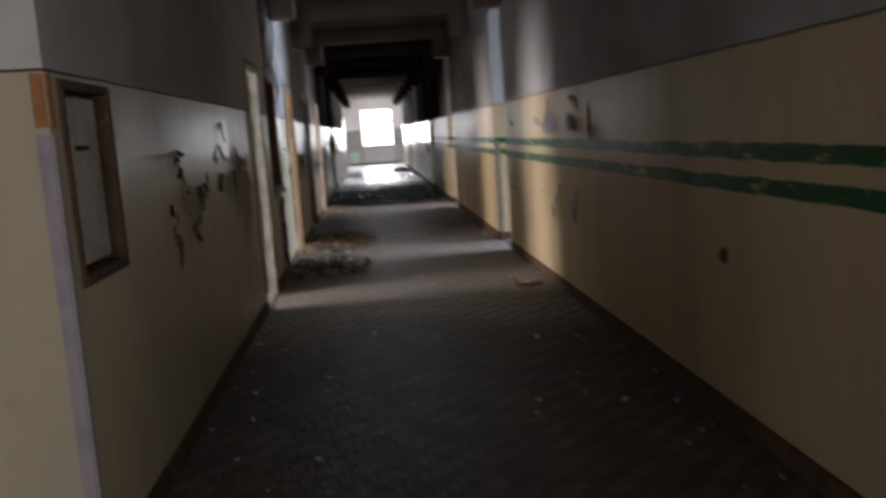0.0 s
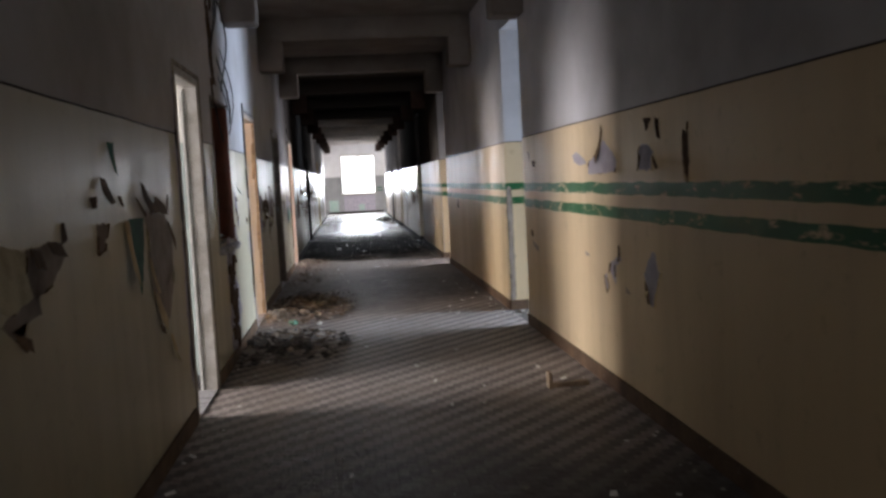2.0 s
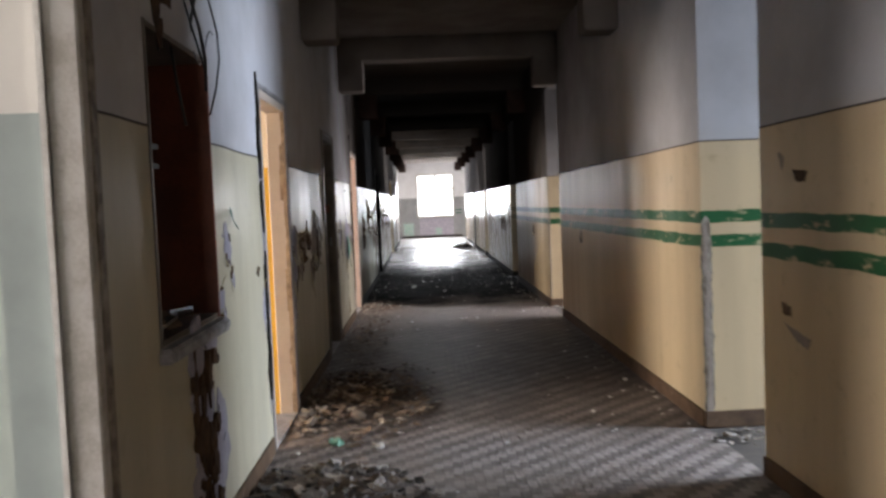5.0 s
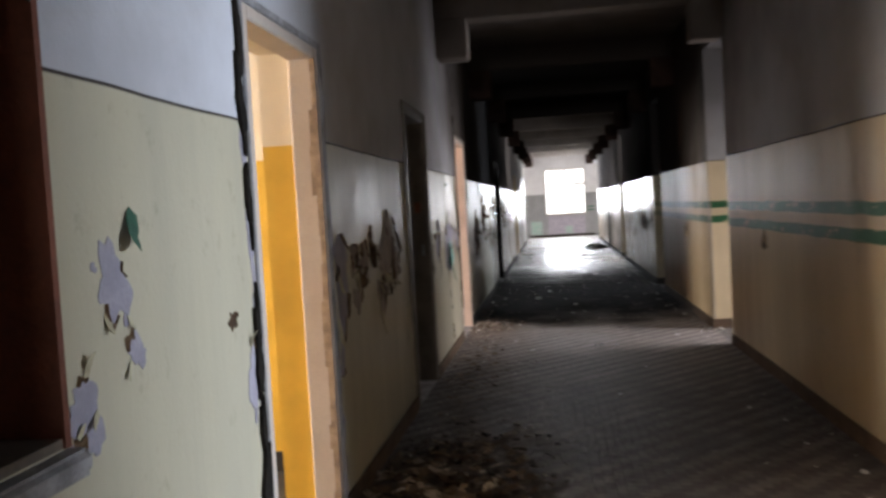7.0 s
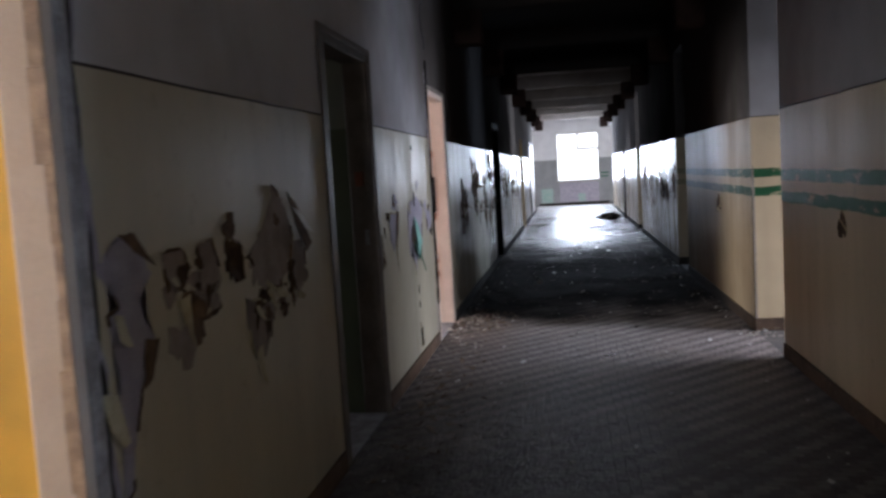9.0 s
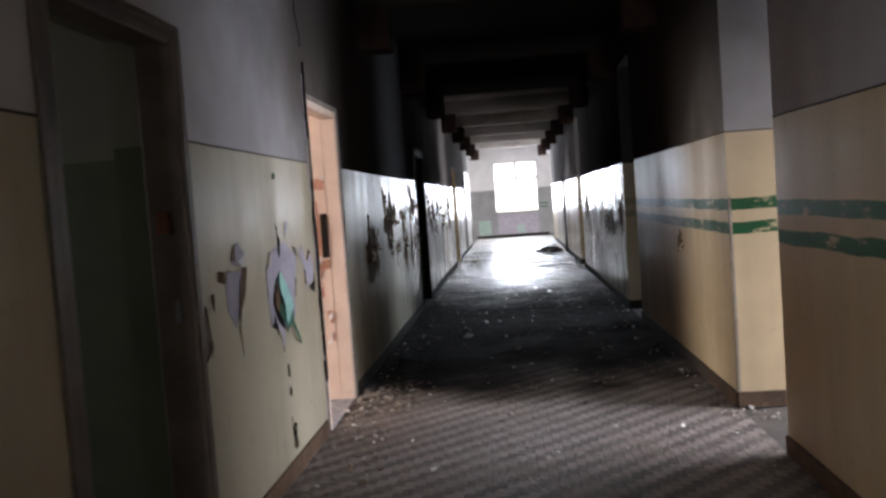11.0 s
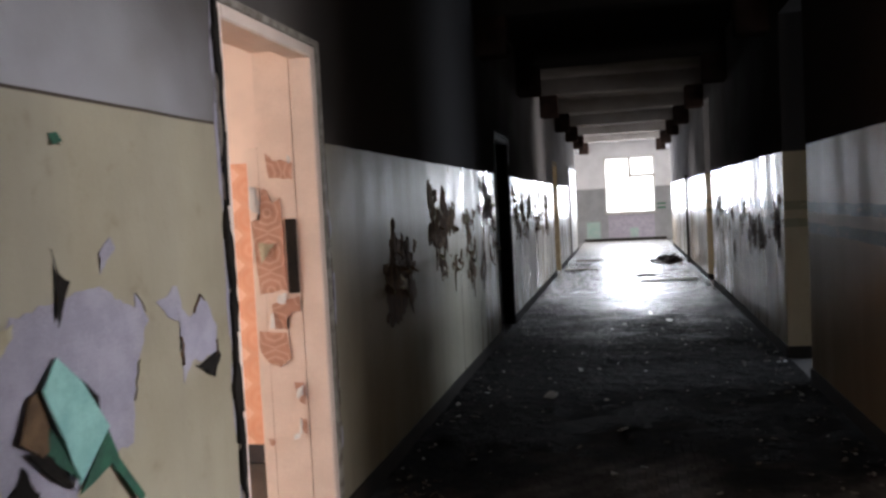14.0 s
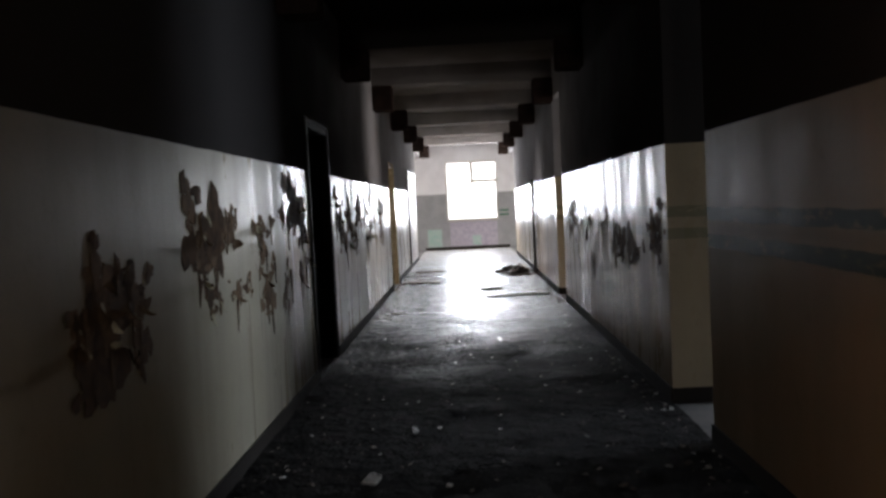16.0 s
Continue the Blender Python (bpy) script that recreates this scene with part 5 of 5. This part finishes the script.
fallen_flakes(-0.88, 11.6, 0.5, 1.15, 420, 31, "fallen brown paint scales heaped along the wall")
fallen_flakes(-0.95, 9.7, 0.45, 0.5, 150, 32, "fallen brown paint scales over the dark heap")
fallen_flakes(-1.0, 14.6, 0.25, 1.6, 110, 33, "fallen brown paint scales along the skirting", 0.6)
fallen_flakes(-1.0, 17.3, 0.3, 0.7, 110, 34, "fallen paint scales by the papered doorway", 0.5)
rnd = random.Random(21)
for name, m, count, y0, y1, lo, hi, label in (("floor_crumbs", M_RUBBLE, 420, 2.2, 18.0, 0.006, 0.03, "small plaster crumbs scattered on the tiles"),
                                              ("paint_chips", M_PAPER, 330, 3.0, 34.0, 0.008, 0.045, "pale paint chips strewn on the floor"),
                                              # Pale chips, some of them standing in for glints on the wet ash.
                                              ("ash_chips", M_RUBBLE, 420, 17.5, 32.0, 0.008, 0.04, "pale plaster chips in the ash, some standing for glints"),
                                              ("burnt_crumbs", M_ASH, 1500, 16.5, 36.0, 0.008, 0.035, "burnt crumbs and flakes covering the floor")):
    bm = bmesh.new()
    for _ in range(count):
        edge = rnd.random() < 0.4
        x = rnd.choice((LX + 0.05 + abs(rnd.gauss(0, 0.12)), RX - 0.05 - abs(rnd.gauss(0, 0.12)))) if edge else rnd.uniform(LX + 0.1, RX - 0.1)
        chunk(bm, x, rnd.uniform(y0, y1), 0, rnd.uniform(lo, hi), rnd, 0.25)
    tagged(part(name, bm, m), label, "debris", kind="stuff")
for x, y, s, m, label in ((-1.16, 11.05, 0.11, M_RUBBLE, "pale lump of broken plaster beside the doorway"), (-1.0, 11.3, 0.07, M_RUBBLE, "pale lump of broken plaster beside the doorway"), (-1.2, 11.2, 0.13, M_RUBBLE, "pale lump of broken plaster beside the doorway"), (-1.08, 11.05, 0.08, M_RUBBLE, "pale lump of broken plaster beside the doorway"),
                          (-0.95, 10.58, 0.1, M_TEAL, "crushed pale green plastic bottle on the floor"), (-0.7, 10.5, 0.07, M_PAPER, "crumpled white paper scrap on the floor"),
                          (-0.6, 19.85, 0.1, M_PAPER, "white paper scrap on the burnt floor"), (-0.11, 18.98, 0.09, M_PAPER, "white paper scrap on the burnt floor"), (0.38, 23.37, 0.08, M_PAPER, "white paper scrap on the burnt floor"), (-0.44, 20.75, 0.08, M_PAPER, "white paper scrap on the burnt floor"), (0.2, 24.0, 0.09, M_PAPER, "white paper scrap on the burnt floor")):
    bm = bmesh.new()
    chunk(bm, x, y, 0.004, s, rnd, 0.18 if m is M_PAPER else 0.45)
    bmesh.ops.subdivide_edges(bm, edges=bm.edges[:], cuts=2, use_grid_fill=True)
    for v in bm.verts:
        v.co += Vector([rnd.uniform(-0.08, 0.08) * s for _ in range(3)])
    tagged(part("plastic_bottle" if m is M_TEAL else "paper_scrap" if m is M_PAPER else "plaster_lump", bm, m), label, "bottle" if m is M_TEAL else "paper" if m is M_PAPER else "rubble")
bm = bmesh.new()
box(bm, 0.84, 1.08, 7.41, 7.45, 0.0, 0.028)
box(bm, 0.82, 0.838, 7.38, 7.46, 0.0, 0.1)
tagged(part("wood_scrap", bm, M_WOOD), "broken offcut of brown wood on the tiles", "wood")

# ---- trodden ash over the burnt stretch ----
n = Nodes("wet_ash")
x, y, z = n.xyz()
ash = n.mix(n.ramp(n.noise(5.0, 6, 0.72), 0.42, 0.66), (0.007, 0.0062, 0.0062), (0.03, 0.027, 0.026))
ash = n.mix(n.ramp(n.noise(38.0, 4, 0.7), 0.62, 0.72), ash, (0.09, 0.08, 0.07))
# Pale colour towards the window paints in the floor's white glare.
ash = n.mix(n.ramp(n.math("MULTIPLY_ADD", n.noise(1.2, 4), 5.0, y), 33.0, 36.0), ash, (0.4, 0.38, 0.36))
wet = n.ramp(n.math("MULTIPLY_ADD", n.noise(1.4, 5, 0.6), 6.0, y), 22.8, 31.0)
rough = n.math("MULTIPLY_ADD", n.noise(12.0, 5, 0.7), 0.4, n.ramp(wet, 0, 1, 0.62, 0.06))
relief = n.math("ADD", n.noise(60.0, 4), n.math("MULTIPLY", n.noise(9.0, 5, 0.65), 8.0))
M_WETASH = n.done(ash, rough, relief, 1.0, 0.022, Specular_IOR_Level=n.ramp(wet, 0, 1, 0.03, 0.34))
rng = np.random.default_rng(8)


def value_noise(nx, ny, cell):
    """Smooth random heights, 0 to 1, with lumps of about cell points."""
    g = rng.random((ny // cell + 3, nx // cell + 3))
    u, v = np.arange(nx) / cell, np.arange(ny) / cell
    i, j = u.astype(int), v.astype(int)
    fu, fv = (u - i) ** 2 * (3 - 2 * (u - i)), ((v - j) ** 2 * (3 - 2 * (v - j)))[:, None]
    low = g[j][:, i] * (1 - fu) + g[j][:, i + 1] * fu
    high = g[j + 1][:, i] * (1 - fu) + g[j + 1][:, i + 1] * fu
    return low * (1 - fv) + high * fv


nx, ny = 64, 620
gx, gy = np.linspace(LX + 0.004, RX - 0.004, nx), np.linspace(17.4, Y1 - 0.01, ny)
height = 0.016 * value_noise(nx, ny, 9) + 0.014 * value_noise(nx, ny, 4) + 0.007 * value_noise(nx, ny, 2)
height += np.clip((gy[:, None] - 18.9) * 0.012, -0.016, 0.0) - 0.015
height = np.maximum(height, -0.004 + 0.012 * np.clip((gy[:, None] - 19.0) / 1.5, 0, 1) * 0.45)
verts = [(float(gx[i]), float(gy[j]), float(height[j, i])) for j in range(ny) for i in range(nx)]
faces = [(j * nx + i, j * nx + i + 1, (j + 1) * nx + i + 1, (j + 1) * nx + i) for j in range(ny - 1) for i in range(nx - 1)]
me = bpy.data.meshes.new("ash_layer")
me.from_pydata(verts, [], faces)
me.materials.append(M_WETASH)
me.shade_smooth()
tagged(new("ash_layer", me), "uneven layer of wet black ash trodden over the tiles", "ash", kind="stuff")

# ---- floor tiles: small two-tone mosaic in stepped diagonal bands ----
def tile_paint(name, a, b, island):
    n = Nodes(name)
    x, y, z = n.xyz()
    rand = n.t.nodes.new("ShaderNodeNewGeometry").outputs["Random Per Island"] if island else n.t.nodes.new("ShaderNodeObjectInfo").outputs["Random"]
    base = n.mix(rand, a, b)
    dust = n.ramp(n.noise(1.6, 6, 0.65), 0.4, 0.7)
    base = n.mix(n.math("MULTIPLY", dust, 0.6), base, (0.23, 0.19, 0.16))
    dirt = n.math("MULTIPLY", n.ramp(n.math("MULTIPLY_ADD", n.noise(1.1, 5, 0.65), 3.0, y), 11.2, 13.2), n.ramp(n.noise(3.0, 6, 0.7), 0.3, 0.6, 0.4, 0.8))
    # Dirt is thinned here, painting in the light band of a doorway.
    dirt = n.math("MULTIPLY", dirt, n.ramp(n.math("MULTIPLY_ADD", n.noise(1.3, 4), 2.0, y), 14.6, 16.2, 1.0, 0.45))
    base = n.mix(dirt, base, (0.05, 0.037, 0.03))
    # Mottled brown darkening over the tiles nearest the start.
    start_brown = n.math("MULTIPLY", n.ramp(n.math("MULTIPLY_ADD", n.noise(0.9, 5, 0.65), 2.4, y), 6.6, 8.2, 1.0, 0.0), n.ramp(n.noise(4.0, 6, 0.7), 0.3, 0.6, 0.62, 0.9))
    base = n.mix(start_brown, base, (0.042, 0.031, 0.025))
    wob = n.math("MULTIPLY_ADD", n.noise(0.9, 4), 4.0, y)
    burnt = n.math("MULTIPLY", n.ramp(wob, 18.5, 20.5), n.ramp(wob, 32.5, 36.0, 1.0, 0.0))
    base = n.mix(burnt, base, n.mix(n.ramp(n.noise(5.0, 5, 0.7), 0.45, 0.65), (0.007, 0.0062, 0.0062), (0.03, 0.026, 0.024)))
    wet = n.ramp(n.math("MULTIPLY_ADD", n.noise(1.4, 5, 0.6), 5.0, y), 22.5, 26.5)
    dry = n.ramp(burnt, 0, 1, 0.5, 0.85)
    rough = n.math("MULTIPLY_ADD", n.noise(11.0, 5, 0.7), n.ramp(wet, 0, 1, 0.25, 0.5), n.math("MULTIPLY_ADD", wet, n.math("SUBTRACT", 0.1, dry), dry))
    ripple = n.math("MULTIPLY", n.noise(5.0, 3, 0.6, stretch=(0.6, 1.3, 1)), n.ramp(wet, 0, 1, 0.5, 7.0))
    bump = n.math("ADD", ripple, n.math("ADD", n.noise(45.0, 4), n.math("MULTIPLY", n.noise(8.0, 5, 0.7), 2.0)))
    return n.done(base, rough, bump, 0.7, 0.014, Specular_IOR_Level=n.math("ADD", n.ramp(burnt, 0, 1, 0.25, 0.04), n.math("MULTIPLY", wet, 0.17)))


PITCH, NX = 0.05, 50
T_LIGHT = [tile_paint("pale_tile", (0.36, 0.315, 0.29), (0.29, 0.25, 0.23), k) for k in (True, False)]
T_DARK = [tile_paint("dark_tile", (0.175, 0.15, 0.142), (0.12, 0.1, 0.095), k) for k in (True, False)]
FIRST, LAST, OWN = 30, 430, (152, 158)
rng = np.random.default_rng(4)
for dark, mats in ((False, T_LIGHT), (True, T_DARK)):
    verts, faces = [], []
    bm = bmesh.new()
    h = PITCH / 2 - 0.0004
    box(bm, -h, h, -h, h, -0.008, 0)
    single = mesh_of("tile", bm, mats[1])
    for j in range(FIRST, LAST):
        for i in range(NX):
            if ((i - j) % 4 >= 2) != dark:
                continue
            cx, cy = LX + (i + 0.5) * PITCH, (j + 0.5) * PITCH
            lift = rng.uniform(-0.0004, 0.0004, 4)
            if OWN[0] <= j < OWN[1]:
                ob = new("tile", single)
                ob.parent = floor
                ob.location = (cx, cy, float(lift[0]) * 0.5)
                continue
            k = len(verts)
            for z in (0, 1):
                for n, (u, v) in enumerate(((-h, -h), (h, -h), (h, h), (-h, h))):
                    verts.append((cx + u, cy + v, lift[n] if z else -0.0085))
            faces += [(k + 4, k + 5, k + 6, k + 7), (k, k + 1, k + 5, k + 4), (k + 1, k + 2, k + 6, k + 5), (k + 2, k + 3, k + 7, k + 6), (k + 3, k, k + 4, k + 7)]
    me = bpy.data.meshes.new("mosaic_tiles")
    me.from_pydata(verts, [], faces)
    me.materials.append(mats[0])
    ob = new("mosaic_tiles", me)
    ob.parent = floor
    tagged(ob, kind="stuff")
